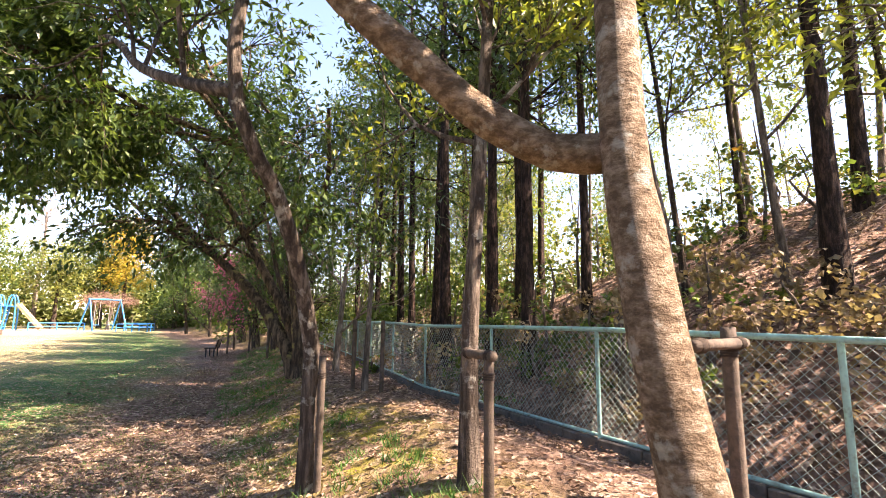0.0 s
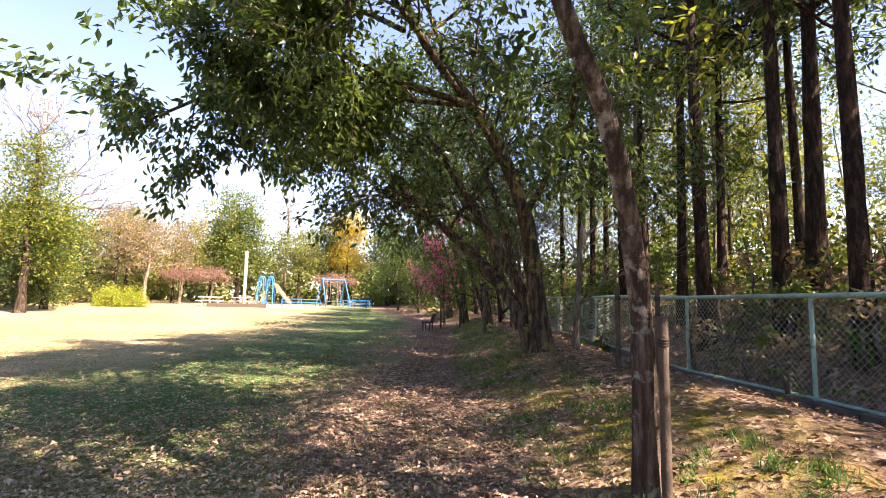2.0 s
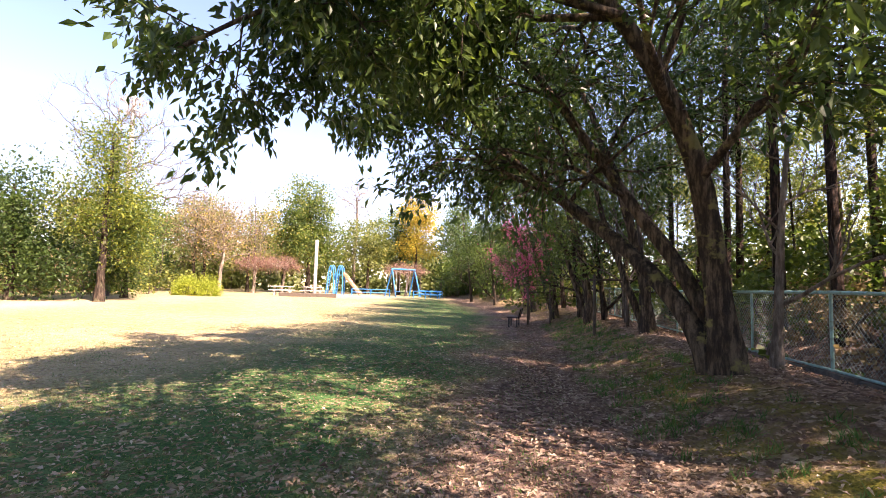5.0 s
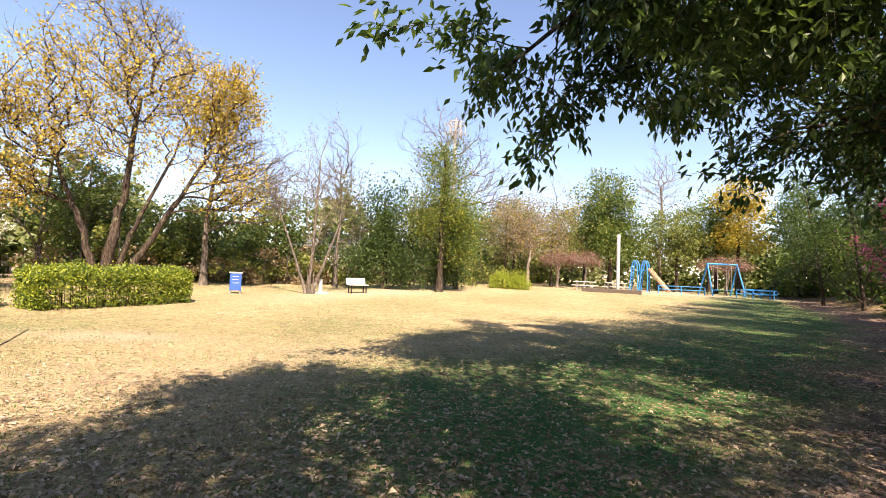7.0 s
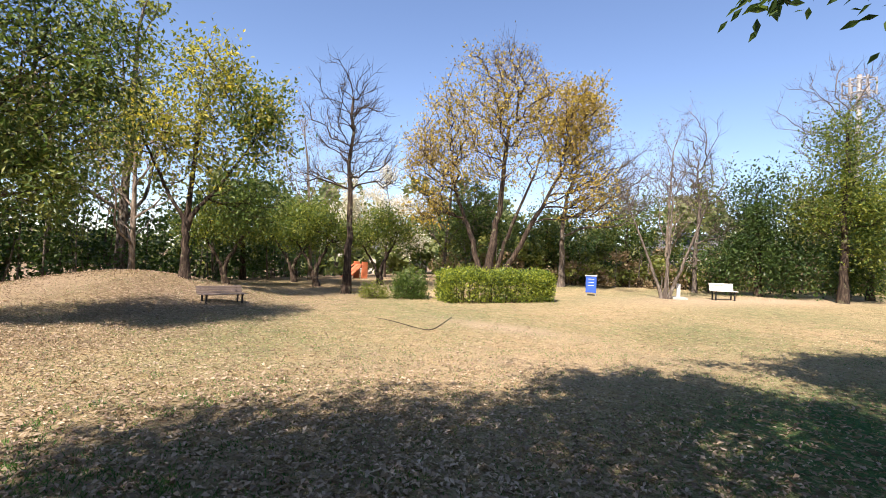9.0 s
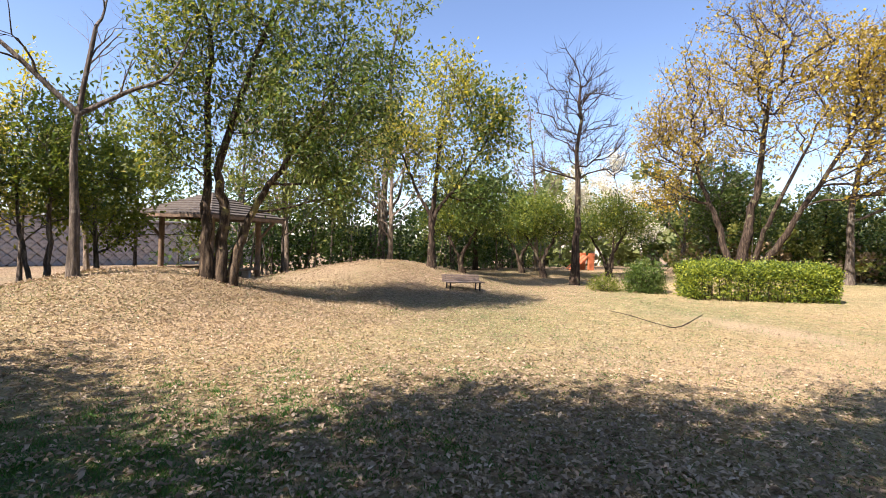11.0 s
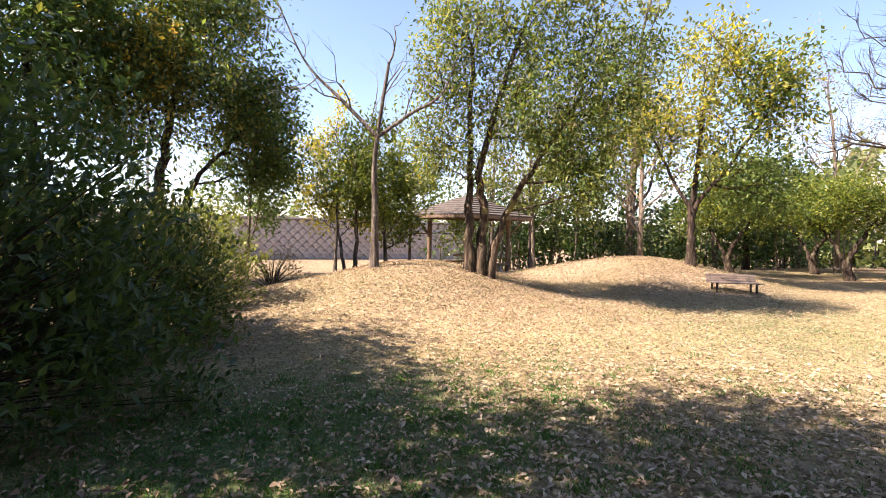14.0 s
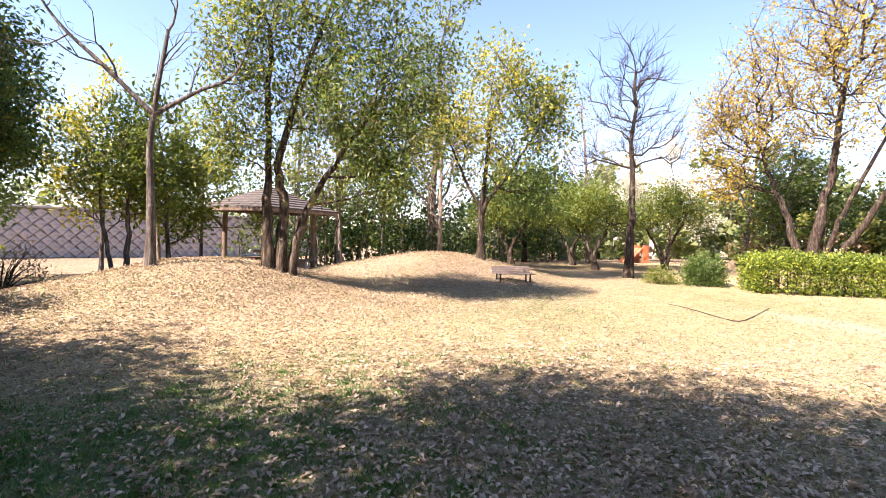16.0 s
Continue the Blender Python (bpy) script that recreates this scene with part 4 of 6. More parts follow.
grown("tree", 205, [([P3(-0.4, -12.8), (-0.45, -12.8, 2.4), (-0.7, -12.8, 4.4), (-1.2, -12.8, 7.0)], 0.17, 0.06), ([P3(-0.6, -12.8), (-1.2, -12.85, 2.4), (-2.4, -12.9, 4.0)], 0.10, 0.04)],
      [(-1.3, -12.8, 5.4, 1.9, 1.8, 2.0, 200), (-2.9, -12.9, 4.5, 1.15, 1.2, 1.5, 130), (0.7, -12.5, 5.4, 1.5, 1.5, 2.4, 150), (-1.6, -12.9, 7.8, 1.9, 1.8, 1.3, 150), (-2.9, -12.9, 2.95, 0.9, 0.9, 0.5, 50), ORANGE_LOBE], M_BARK_DARK,
      "large evergreen tree with some orange leaves", [((0, 1, 2, 3, 4), 30, 0.145, 0.28, M_LEAF_MID, 0.5, 0.5), ((0, 1, 2, 3), 22, 0.145, 0.28, M_LEAF_OLIVE, 0.5, 0.5), ((0, 1, 2), 4, 0.14, 0.28, M_LEAF_GOLD, 0.5, 0.5), ((5,), 26, 0.15, 0.26, M_LEAF_MIX, 0.4, 0.5),
       ((5,), 16, 0.14, 0.26, M_LEAF_GOLD, 0.4, 0.5)])
grown("tree", 206, [([P3(1.8, -11.4), (1.8, -11.4, 2.4), (1.9, -11.3, 5.5)], 0.16, 0.06)], [(1.9, -11.4, 5.4, 1.9, 1.9, 2.8, 240)], M_BARK_DARK, "large dark evergreen tree behind the shrub",
      [(None, 34, 0.18, 0.3, M_LEAF_DARK, 0.5, 0.5), (None, 8, 0.18, 0.3, M_LEAF_MIX, 0.5, 0.5)])


def shrub(seed, x, y, rx, ry, h, mat, label, n=900, per=8, size=0.08, name="shrub", group="", scatter=0.09, twig=None):
    """A rounded bush: stems from the root and leaves over an uneven dome."""
    rng = np.random.default_rng(seed)
    z = ground_z(x, y)
    th = thing(name, pose(x, y, z), label, "shrub", group)
    t, tips = Tubes(), []
    for i in range(n):
        az, u = rng.uniform(0, 2 * math.pi), rng.random()
        el = math.asin(u) if u < 1 else 1.57
        bumpy = 1 + 0.14 * math.sin(3 * az + seed) + 0.10 * math.sin(7 * az + 5 * el + seed) + rng.normal(0, 0.06)
        k = bumpy * rng.uniform(0.72, 1.0)
        p = np.array((rx * math.cos(az) * math.cos(el) ** 0.6 * k, ry * math.sin(az) * math.cos(el) ** 0.6 * k, max(h * math.sin(el) * k, 0.04)))
        d = unit(p + np.array((0, 0, h * 0.3)))
        tips.append((p, d))
        if i % 6 == 0:
            root = np.array((p[0] * 0.15, p[1] * 0.15, -0.05))
            t.add(spline([root, p * (0.45, 0.45, 0.5), p], 5), np.linspace(0.014, 0.003, 5), 4)
    t.obj("stem", twig or M_BARK_DARK, th)
    leaf_cloud("foliage", rng, tips, per, size, scatter, mat, th, 0.0, 0.45, 0.7)
    return th


shrub(301, 0.1, -2.6, 2.2, 1.9, 2.7, M_LEAF_DARK, "large dark broad-leaved shrub at the edge of the lawn", 2400, 9, 0.10)
shrub(308, -1.6, -7.2, 1.2, 1.1, 1.9, M_LEAF_OLIVE, "olive green shrub beside the footpath", 900, 9, 0.08)
shrub(302, -1.2, -4.8, 1.3, 1.2, 1.9, M_LEAF_MIX, "dark leafy shrub beside the footpath", 1200, 10, 0.08)
shrub(303, -1.7, -8.6, 1.2, 1.1, 1.5, M_LEAF_TAN, "brownish twiggy shrub by the path", 500, 6, 0.06)
shrub(304, -3.2, -10.5, 0.8, 0.8, 0.9, M_LEAF_TAN, "low brown twiggy shrub", 300, 5, 0.06)
# clipped hedge and round bushes
shrub(305, -20.2, -3.15, 0.6, 0.6, 1.0, M_LEAF_MID, "round clipped green bush", 700, 9, 0.08)
shrub(306, -19.6, -4.3, 0.5, 0.5, 0.5, M_LEAF_BRIGHT, "small low bush on the lawn", 250, 8, 0.07)
shrub(307, -33.6, 23.0, 2.0, 1.2, 1.25, M_LEAF_LIME, "fresh yellow-green bush at the lawn's edge", 900, 9, 0.12)


def hedge():
    rng = np.random.default_rng(310)
    a, b = np.array((-19.7, -1.7)), np.array((-22.3, 1.75))
    c = (a + b) / 2
    z = ground_z(*c)
    th = thing("hedge", pose(c[0], c[1], z), "long clipped green hedge on the dry lawn", "hedge")
    d = (b - a) / 2
    nrm = unit(np.array((-d[1], d[0])))
    tips, t = [], Tubes()
    for i in range(2600):
        u, v, w = rng.uniform(-1, 1), rng.uniform(-1, 1), rng.random()
        face = rng.integers(0, 3)
        if face == 0:
            w = 1
        elif face == 1:
            v = rng.choice((-1, 1))
        else:
            v, u = rng.uniform(-1, 1), rng.choice((-1, 1)) * rng.uniform(0.97, 1)
        soft = 1 - 0.12 * (abs(v) ** 4 if w > 0.85 else 0)
        hgt = 1.02 * (1 + 0.05 * math.sin(u * 9)) * soft
        p = np.array((*(d * u + nrm * v * 0.55), max(w * hgt, 0.05) + rng.normal(0, 0.03)))
        tips.append((p, unit(np.array((*(nrm * v), 0.6)))))
        if i % 12 == 0:
            t.add([np.array((p[0] * 0.96, p[1] * 0.96, -0.05)), p], [0.01, 0.004], 4)
    t.obj("stem", M_BARK_DARK, th)
    leaf_cloud("foliage", rng, tips, 5, 0.085, 0.07, M_LEAF_MID, th, 0.0, 0.6, 0.4)
    leaf_cloud("new_growth", rng, tips, 7, 0.08, 0.08, M_LEAF_LIME, th, -0.2, 0.6, 0.4, "fresh yellow-green leaf tips")


hedge()

# ---- west side trees ----
SOUTH = [(-8.9, -17.0, 4.2, M_LEAF_BRIGHT, 1), (-13.0, -14.2, 5.0, M_LEAF_OLIVE, 1), (-2.6, -15.5, 4.2, M_LEAF_MID, 1), (-5.8, -16.8, 4.6, M_LEAF_YELLOW, 1), (-6.6, -12.2, 3.4, M_LEAF_BRIGHT, 1),
         (-17.2, -16.8, 6.5, M_LEAF_OLIVE, 1), (-31.5, -3.0, 5.0, M_LEAF_MID, 1)]
grown("tree", 401, [([P3(-27.6, -1.3), (-27.6, -1.2, 2.0), (-27.8, -0.9, 4.0), (-27.9, -0.5, 8.5)], 0.27, 0.08), ([P3(-27.8, -1.6), (-28.0, -2.3, 2.6), (-28.0, -3.6, 6.0)], 0.19, 0.06),
                    ([P3(-27.8, -0.9), (-28.0, 0.4, 2.6), (-28.1, 2.4, 6.5)], 0.19, 0.06), ([P3(-27.5, -1.0), (-27.3, -0.4, 2.6), (-27.1, 1.0, 6.0)], 0.13, 0.05)],
      [(-27.8, -0.9, 8.6, 3.0, 3.6, 3.6, 330), (-27.8, 2.7, 8.6, 2.2, 2.0, 2.0, 150), (-27.0, -4.3, 6.6, 1.6, 1.7, 2.4, 130), (-27.6, 3.4, 5.2, 2.0, 1.8, 1.7, 90), (-27.0, -4.6, 4.0, 1.2, 1.2, 0.9, 40), (-27.9, -0.6, 11.6, 1.4, 1.8, 1.4, 70)],
      M_BARK_DARK, "wide many-stemmed tree with sparse golden leaves",
      [((1,), 34, 0.15, 0.26, M_LEAF_GOLD, 0.0, 0.6), ((2, 4), 20, 0.15, 0.26, M_LEAF_GOLD, 0.0, 0.6), ((0, 3), 19, 0.15, 0.26, M_LEAF_GOLD, 0.0, 0.6), (None, 11, 0.10, 0.35, M_LEAF_TAN, 0.0, 0.5)], tip=0.011, twigs=4, twig_len=0.8)
grown("tree", 402, [([P3(-20.4, -5.8), (-20.4, -5.75, 2.2), (-20.35, -5.85, 4.5), (-20.3, -5.8, 7.6)], 0.17, 0.05)],
      [(-20.3, -5.9, 6.4, 1.5, 1.6, 2.5, 200), (-19.5, -7.4, 4.4, 0.6, 0.7, 0.7, 25), (-20.9, -4.7, 5.2, 0.6, 0.8, 1.2, 40)], M_BARK_DARK, "leafless dark tree with fine upright twigs", (), tip=0.009, twigs=4, twig_len=0.6, twig_up=0.4)
for sd, x, y, r, mat, lobes, lab, lv in [
        (410, -30.1, 2.4, 0.17, M_BARK_GREY, [(-29.9, 3.2, 7.0, 1.8, 2.4, 2.8, 200), (-29.6, 5.4, 5.6, 1.6, 2.0, 2.2, 150)], "brownish leafless tree with fine twigs", [(None, 4, 0.09, 0.35, M_LEAF_TAN, 0.0, 0.5)]),
        (413, -33.6, 17.4, 0.24, M_BARK_GREY, [(-33.6, 17.5, 9.6, 2.6, 3.6, 3.6, 300), (-32.6, 20.6, 7.6, 2.0, 2.2, 2.0, 120)], "tall bare tree behind the evergreens", [(None, 2, 0.09, 0.35, M_LEAF_TAN, 0.0, 0.5)]),
        (414, -36.0, 26.6, 0.17, M_BARK_PALE, [(-36.0, 26.4, 5.6, 2.2, 3.0, 2.6, 220)], "leafless tan tree with a haze of fine twigs", [(None, 10, 0.13, 0.35, M_LEAF_TAN, 0.0, 0.6), (None, 3, 0.14, 0.35, M_LEAF_GOLD, 0.0, 0.6)]),
        (415, -39.4, 46.4, 0.25, M_BARK_PALE, [(-39.4, 46.4, 11.6, 3.2, 3.2, 3.8, 260)], "tall pale bare tree behind the playground", []),
        (416, -30.6, 9.2, 0.12, M_BARK_GREY, [(-30.6, 9.2, 6.6, 0.9, 1.2, 3.0, 130), (-29.4, 10.1, 3.6, 0.8, 0.9, 0.9, 40)], "slender bare grey tree", [])]:
    top = lobes[0]
    grown("tree", sd, [([P3(x, y), (x, y, top[2] * 0.35), (x + 0.1, y + 0.1, top[2] * 0.7), (top[0], top[1], top[2])], r, r * 0.35)], lobes, mat, lab, lv, tip=0.011, twigs=4, twig_len=0.8, twig_up=0.3,
          group="bare trees beyond the lawn")
grown("tree", 411, [([P3(-25.7, 6.7), (-25.8, 6.2, 1.6), (-25.9, 5.3, 4.0)], 0.08, 0.03), ([P3(-25.7, 6.8), (-25.7, 6.9, 2.0), (-25.6, 7.0, 4.6)], 0.09, 0.03), ([P3(-25.6, 6.9), (-25.5, 7.5, 1.8), (-25.4, 8.3, 4.2)], 0.08, 0.03)],
      [(-25.8, 5.3, 4.6, 0.8, 0.9, 1.1, 60), (-25.6, 7.0, 5.2, 0.8, 0.9, 1.2, 60), (-25.4, 8.4, 4.8, 0.8, 0.9, 1.2, 60)], M_BARK_GREY, "pale multi-stemmed bare tree", [((2,), 5, 0.12, 0.25, M_LEAF_OLIVE, 0.0, 0.5)], tip=0.009, twigs=3, twig_len=0.6)
for i, (x, y, h, r, mat, lm, keep, lab) in enumerate([
        (-18.0, -14.2, 9.0, 0.2, M_BARK_GREY, M_LEAF_OLIVE, 1, "tall olive-green tree behind the mounds"), (-14.0, -15.5, 6.0, 0.1, M_BARK_PALE, M_LEAF_TAN, 0.4, "pale bare tree near the wall"),
        (-8.0, -19.0, 6.5, 0.1, M_BARK_PALE, None, 0, "thin bare tree near the stone wall")]):
    slim_tree(424 + i, x, y, h, r, (0.3 * math.sin(i), 0.3 * math.cos(i * 2)), mat, [(4 if keep < 1 else 8, 0.2, 0.22, lm, 0.3, 0.5, keep)] if lm else (), lab, limbs=8, limb_len=h * 0.40,
              start=0.26, depth=3 if keep < 1 else 2, up=0.12, tilt=(0.4, 1.0), kids=(2, 4))
for i, (x, y, h) in enumerate([(-31, -4.5, 6.5), (-34.5, 8.5, 7.0), (-40, 33, 7.5), (-26, -10.5, 6.5), (-13, -17.5, 6.0), (-17, -12.5, 5.5)]):
    slim_tree(470 + i, x, y, h, 0.12, (0.4 * math.sin(i * 3), 0.4 * math.cos(i)), M_BARK_PALE if i % 2 else M_BARK_GREY, [(2, 0.09, 0.2, M_LEAF_TAN, 0.1, 0.6, 0.7)], "leafless tan tree with a haze of fine twigs",
              limbs=8, limb_len=h * 0.42, start=0.22, depth=3, up=0.12, tilt=(0.4, 1.0), kids=(2, 4), group="bare trees beyond the lawn")
# low spreading green trees by the far edge
for i, (x, y, h) in enumerate([(-22.5, -8.2, 3.1), (-25.2, -6.2, 3.3), (-24.0, -10.2, 3.4), (-19.6, -10.6, 3.2)]):
    grown("tree", 430 + i, [([P3(x, y), (x + 0.1, y, 0.9), (x - 0.3, y + 0.5, 2.1)], 0.13, 0.05), ([P3(x, y - 0.1), (x, y - 0.4, 1.0), (x + 0.2, y - 1.0, 2.0)], 0.09, 0.04)],
          [(x, y + 0.7, h - 0.6, 1.4, 1.2, 0.55, 90), (x, y - 1.0, h - 0.9, 1.3, 1.1, 0.5, 80), (x, y, h, 1.2, 1.1, 0.5, 70)], M_BARK_DARK, "low spreading fresh green tree at the lawn's edge",
          [(None, 20, 0.13, 0.24, M_LEAF_BRIGHT, 0.2, 0.5), (None, 10, 0.13, 0.24, M_LEAF_MID, 0.2, 0.5)], group="spreading trees at the lawn's edge")
# small leafy trees round the gazebo and beyond the mounds
for i, (x, y, h, lm, k) in enumerate(SOUTH):
    slim_tree(490 + i, x, y, h, 0.07, (0.3 * math.sin(i * 2), 0.2), M_BARK_GREY, [(6, 0.16, 0.18, lm, 0.3, 0.5, k)], "small leafy tree near the gazebo", limbs=10, limb_len=h * 0.4, start=0.3, up=0.08)
for i, (x, y, h) in enumerate([(-33.0, -9.0, 5.0), (-31.5, -11.0, 4.2)]):
    slim_tree(530 + i, x, y, h, 0.09, (0.2, 0.2), M_BARK_DARK, [(8, 0.13, 0.2, M_BLOSSOM_WHITE, 0.0, 0.8, 0.9)], "cherry tree in white blossom beyond the lawn", limbs=10, limb_len=h * 0.42, start=0.35)
# weeping bare trees by the playground
for i, (x, y, w) in enumerate([(-29.2, 42.2, 2.2), (-38.2, 31.5, 1.7), (-36.3, 33.0, 1.6)]):
    grown("tree", 520 + i, [([P3(x, y), (x + 0.1, y, 1.2), (x + 0.2, y + 0.1, 2.5)], 0.15, 0.08)], [(x, y, 3.15, w, w, 0.55, 130)], M_BARK_PALE, "weeping leafless tree with pinkish-brown twigs",
          [(None, 4, 0.16, 0.2, M_TWIG_PINK, 0.7, 0.2)], tip=0.011, twigs=6, twig_len=0.9, twig_up=-0.7, twig_mat=M_TWIG_BARK, group="weeping trees")
# evergreens north-west
for i, (x, y, r, lm, lm2, sz, lobes) in enumerate([
        (-27.6, 14.4, 0.19, M_LEAF_BRIGHT, M_LEAF_MID, 0.14, [(-27.6, 14.4, 7.0, 1.1, 1.3, 1.9, 120), (-27.2, 15.3, 4.6, 1.4, 1.4, 1.2, 100), (-27.9, 13.4, 4.4, 1.1, 1.2, 1.5, 90), (-27.3, 15.4, 2.7, 1.2, 1.0, 0.6, 40)]),
        (-29.6, 11.8, 0.17, M_LEAF_DARK, M_LEAF_DARK, 0.16, [(-29.5, 11.6, 4.2, 1.2, 1.5, 2.3, 170), (-29.0, 12.8, 2.0, 1.3, 1.5, 1.5, 110), (-29.6, 10.4, 1.8, 1.1, 1.0, 1.2, 70)]),
        (-31.0, 17.2, 0.17, M_LEAF_DARK, M_LEAF_MID, 0.16, [(-31.0, 17.2, 4.2, 1.6, 1.8, 2.4, 180), (-30.0, 16.0, 2.2, 1.3, 1.6, 1.6, 110)]),
        (-38.8, 38.6, 0.25, M_LEAF_MID, M_LEAF_OLIVE, 0.26, [(-39.0, 38.4, 8.6, 2.9, 2.9, 3.7, 230), (-38.8, 38.4, 5.0, 3.9, 3.9, 2.6, 230)]),
        (-35.0, 43.5, 0.2, M_LEAF_OLIVE, M_LEAF_FAR, 0.26, [(-35.0, 43.5, 5.4, 3.0, 3.0, 3.0, 190)]),
        (-30.6, 46.0, 0.2, M_LEAF_GOLD, M_LEAF_YELLOW, 0.24, [(-30.4, 45.8, 8.4, 2.4, 2.0, 2.4, 150), (-30.0, 46.0, 5.5, 2.4, 2.0, 1.4, 70)]),
        (-33.0, 46.5, 0.2, M_LEAF_MID, M_LEAF_DARK, 0.24, [(-33.0, 46.5, 6.0, 1.8, 1.8, 3.2, 120)]),
        (-25.5, 46.0, 0.2, M_LEAF_MID, M_LEAF_DARK, 0.24, [(-25.5, 46.0, 6.2, 2.2, 2.2, 3.6, 150), (-24.5, 45.0, 2.8, 2.0, 2.0, 1.8, 80)]),
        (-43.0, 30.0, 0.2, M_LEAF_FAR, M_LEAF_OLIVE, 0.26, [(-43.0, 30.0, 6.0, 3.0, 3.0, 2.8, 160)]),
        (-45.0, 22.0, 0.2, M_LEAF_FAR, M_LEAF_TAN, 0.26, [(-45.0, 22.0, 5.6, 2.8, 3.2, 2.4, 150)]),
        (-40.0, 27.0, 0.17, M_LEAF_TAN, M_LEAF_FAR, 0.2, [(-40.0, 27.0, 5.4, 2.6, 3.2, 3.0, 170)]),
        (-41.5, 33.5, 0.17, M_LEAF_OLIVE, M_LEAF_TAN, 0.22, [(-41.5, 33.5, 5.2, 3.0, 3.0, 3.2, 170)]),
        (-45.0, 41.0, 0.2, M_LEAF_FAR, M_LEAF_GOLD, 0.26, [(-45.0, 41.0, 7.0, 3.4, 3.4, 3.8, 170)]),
        (-36.5, 50.5, 0.2, M_LEAF_MID, M_LEAF_OLIVE, 0.26, [(-36.5, 50.5, 7.0, 3.4, 3.4, 4.0, 170)]),
        (-33.5, -3.2, 0.15, M_LEAF_MID, M_LEAF_DARK, 0.18, [(-33.5, -3.2, 4.0, 2.0, 2.6, 2.2, 130)]),
        (-35.5, 6.5, 0.15, M_LEAF_MID, M_LEAF_OLIVE, 0.18, [(-35.5, 6.5, 4.2, 2.0, 3.0, 2.4, 140)]),
        (-34.0, 1.5, 0.15, M_LEAF_OLIVE, M_LEAF_DARK, 0.18, [(-34.0, 1.5, 3.4, 1.8, 2.6, 1.8, 120)]),
        (-24.5, -13.5, 0.15, M_LEAF_OLIVE, M_LEAF_DARK, 0.18, [(-24.5, -13.5, 4.0, 2.6, 2.6, 2.4, 140)]),
        (-20.5, 42.0, 0.17, M_LEAF_MID, M_LEAF_DARK, 0.2, [(-20.5, 42.0, 4.8, 2.0, 2.0, 2.8, 150)])]):
    top = lobes[0]
    grown("tree", 440 + i, [([P3(x, y), (x, y, top[2] * 0.35), (x + 0.1, y - 0.1, top[2] * 0.7), (top[0], top[1], top[2] + top[5] * 0.5)], r, r * 0.3)], lobes, M_BARK_DARK, "broad leafy green tree beyond the lawn",
          [(None, 24, sz, 0.34, lm, 0.2, 0.55), (None, 14, sz, 0.34, lm2, 0.2, 0.55)])


# ---- low woodland that closes the view ----
def thicket(seed, pts, h, width, mat, label, n=400, size=0.26, per=60, mult=4):
    """Bushy clumps of leaves along a line, with thin stems."""
    rng = np.random.default_rng(seed)
    line = spline([(*p, 0) for p in pts], 200)
    tips, t = [], Tubes()
    for i in range(n):
        k = rng.integers(0, 200)
        x, y = line[k, 0] + rng.normal(0, width), line[k, 1] + rng.normal(0, width)
        top = h * (0.65 + 0.25 * math.sin(k * 0.21 + seed) + 0.18 * math.sin(k * 0.53 + 2 * seed))
        z = ground_z(x, y)
        r = h * rng.uniform(0.10, 0.22)
        c = np.array((x, y, z + top * rng.random() ** 0.8))
        q = rng.normal(size=(per // 4, 3))
        q /= np.linalg.norm(q, axis=1, keepdims=True)
        for v in q:
            p = c + v * r * rng.uniform(0.5, 1.1) * (1, 1, 0.75)
            p[2] = max(p[2], z + 0.05)
            tips.append((p, v))
        if i % 3 == 0:
            t.add(spline([(x, y, z - 0.1), (x + rng.normal(0, 0.2), y, z + top * 0.5), c + (0, 0, top * 0.3)], 5), np.linspace(0.055, 0.012, 5), 4)
    o = leaf_cloud("thicket", rng, tips, mult, size, 0.16 * h / 4, mat, None, 0.0, 0.95, 0.1)
    tagged(o, label, "woodland", "", "stuff")
    s = t.obj("thicket_stems", M_BARK_GREY)
    tagged(s, "thin grey stems inside the thicket", "woodland", "", "stuff")


thicket(501, [(-31, -5), (-34, 2), (-35, 10), (-38, 20), (-46, 32)], 3.0, 1.6, M_LEAF_OLIVE, "mixed green thicket along the lawn's far edge", 200, 0.19, 60, 5)
thicket(512, [(-32, -4), (-33, 3), (-35, 11), (-37, 19)], 2.4, 1.4, M_LEAF_TAN, "dry tan bushes along the lawn's far edge", 130, 0.18, 60, 4)
thicket(507, [(-34, -4), (-37, 3), (-39, 10), (-41, 18), (-45, 27)], 4.4, 1.8, M_LEAF_DARK, "dark green shrubs beyond the lawn", 330, 0.2)
thicket(502, [(-40, -30), (-48, -5), (-52, 20), (-58, 45), (-40, 62), (-18, 58)], 8.5, 3.0, M_LEAF_FAR, "distant green woodland with leaves tinted for haze", 560, 0.65)
thicket(503, [(-13, -20), (-19, -17), (-25, -15), (-34, -16)], 5.2, 1.5, M_LEAF_DARK, "dark green thicket behind the mounds", 330, 0.17, 60, 5)
thicket(504, [(-28, 50), (-22, 46), (-17, 42), (-13, 36)], 5.0, 1.5, M_LEAF_MID, "green thicket beside the playground", 300)
thicket(513, [(1.6, 17), (-0.8, 21), (-4, 27), (-9, 34)], 3.2, 1.5, M_LEAF_MID, "evergreen undergrowth in the wood", 200, 0.17, 60, 4)
thicket(505, [(-10, 34), (-4, 30), (3, 26), (10, 20)], 4.5, 2.2, M_LEAF_OLIVE, "leafy undergrowth in the wood", 340, 0.2)
thicket(506, [(2, -12), (8, -14), (16, -8), (18, 4), (20, 16)], 4.0, 2.0, M_LEAF_OLIVE, "leafy undergrowth on the hill", 240, 0.25)
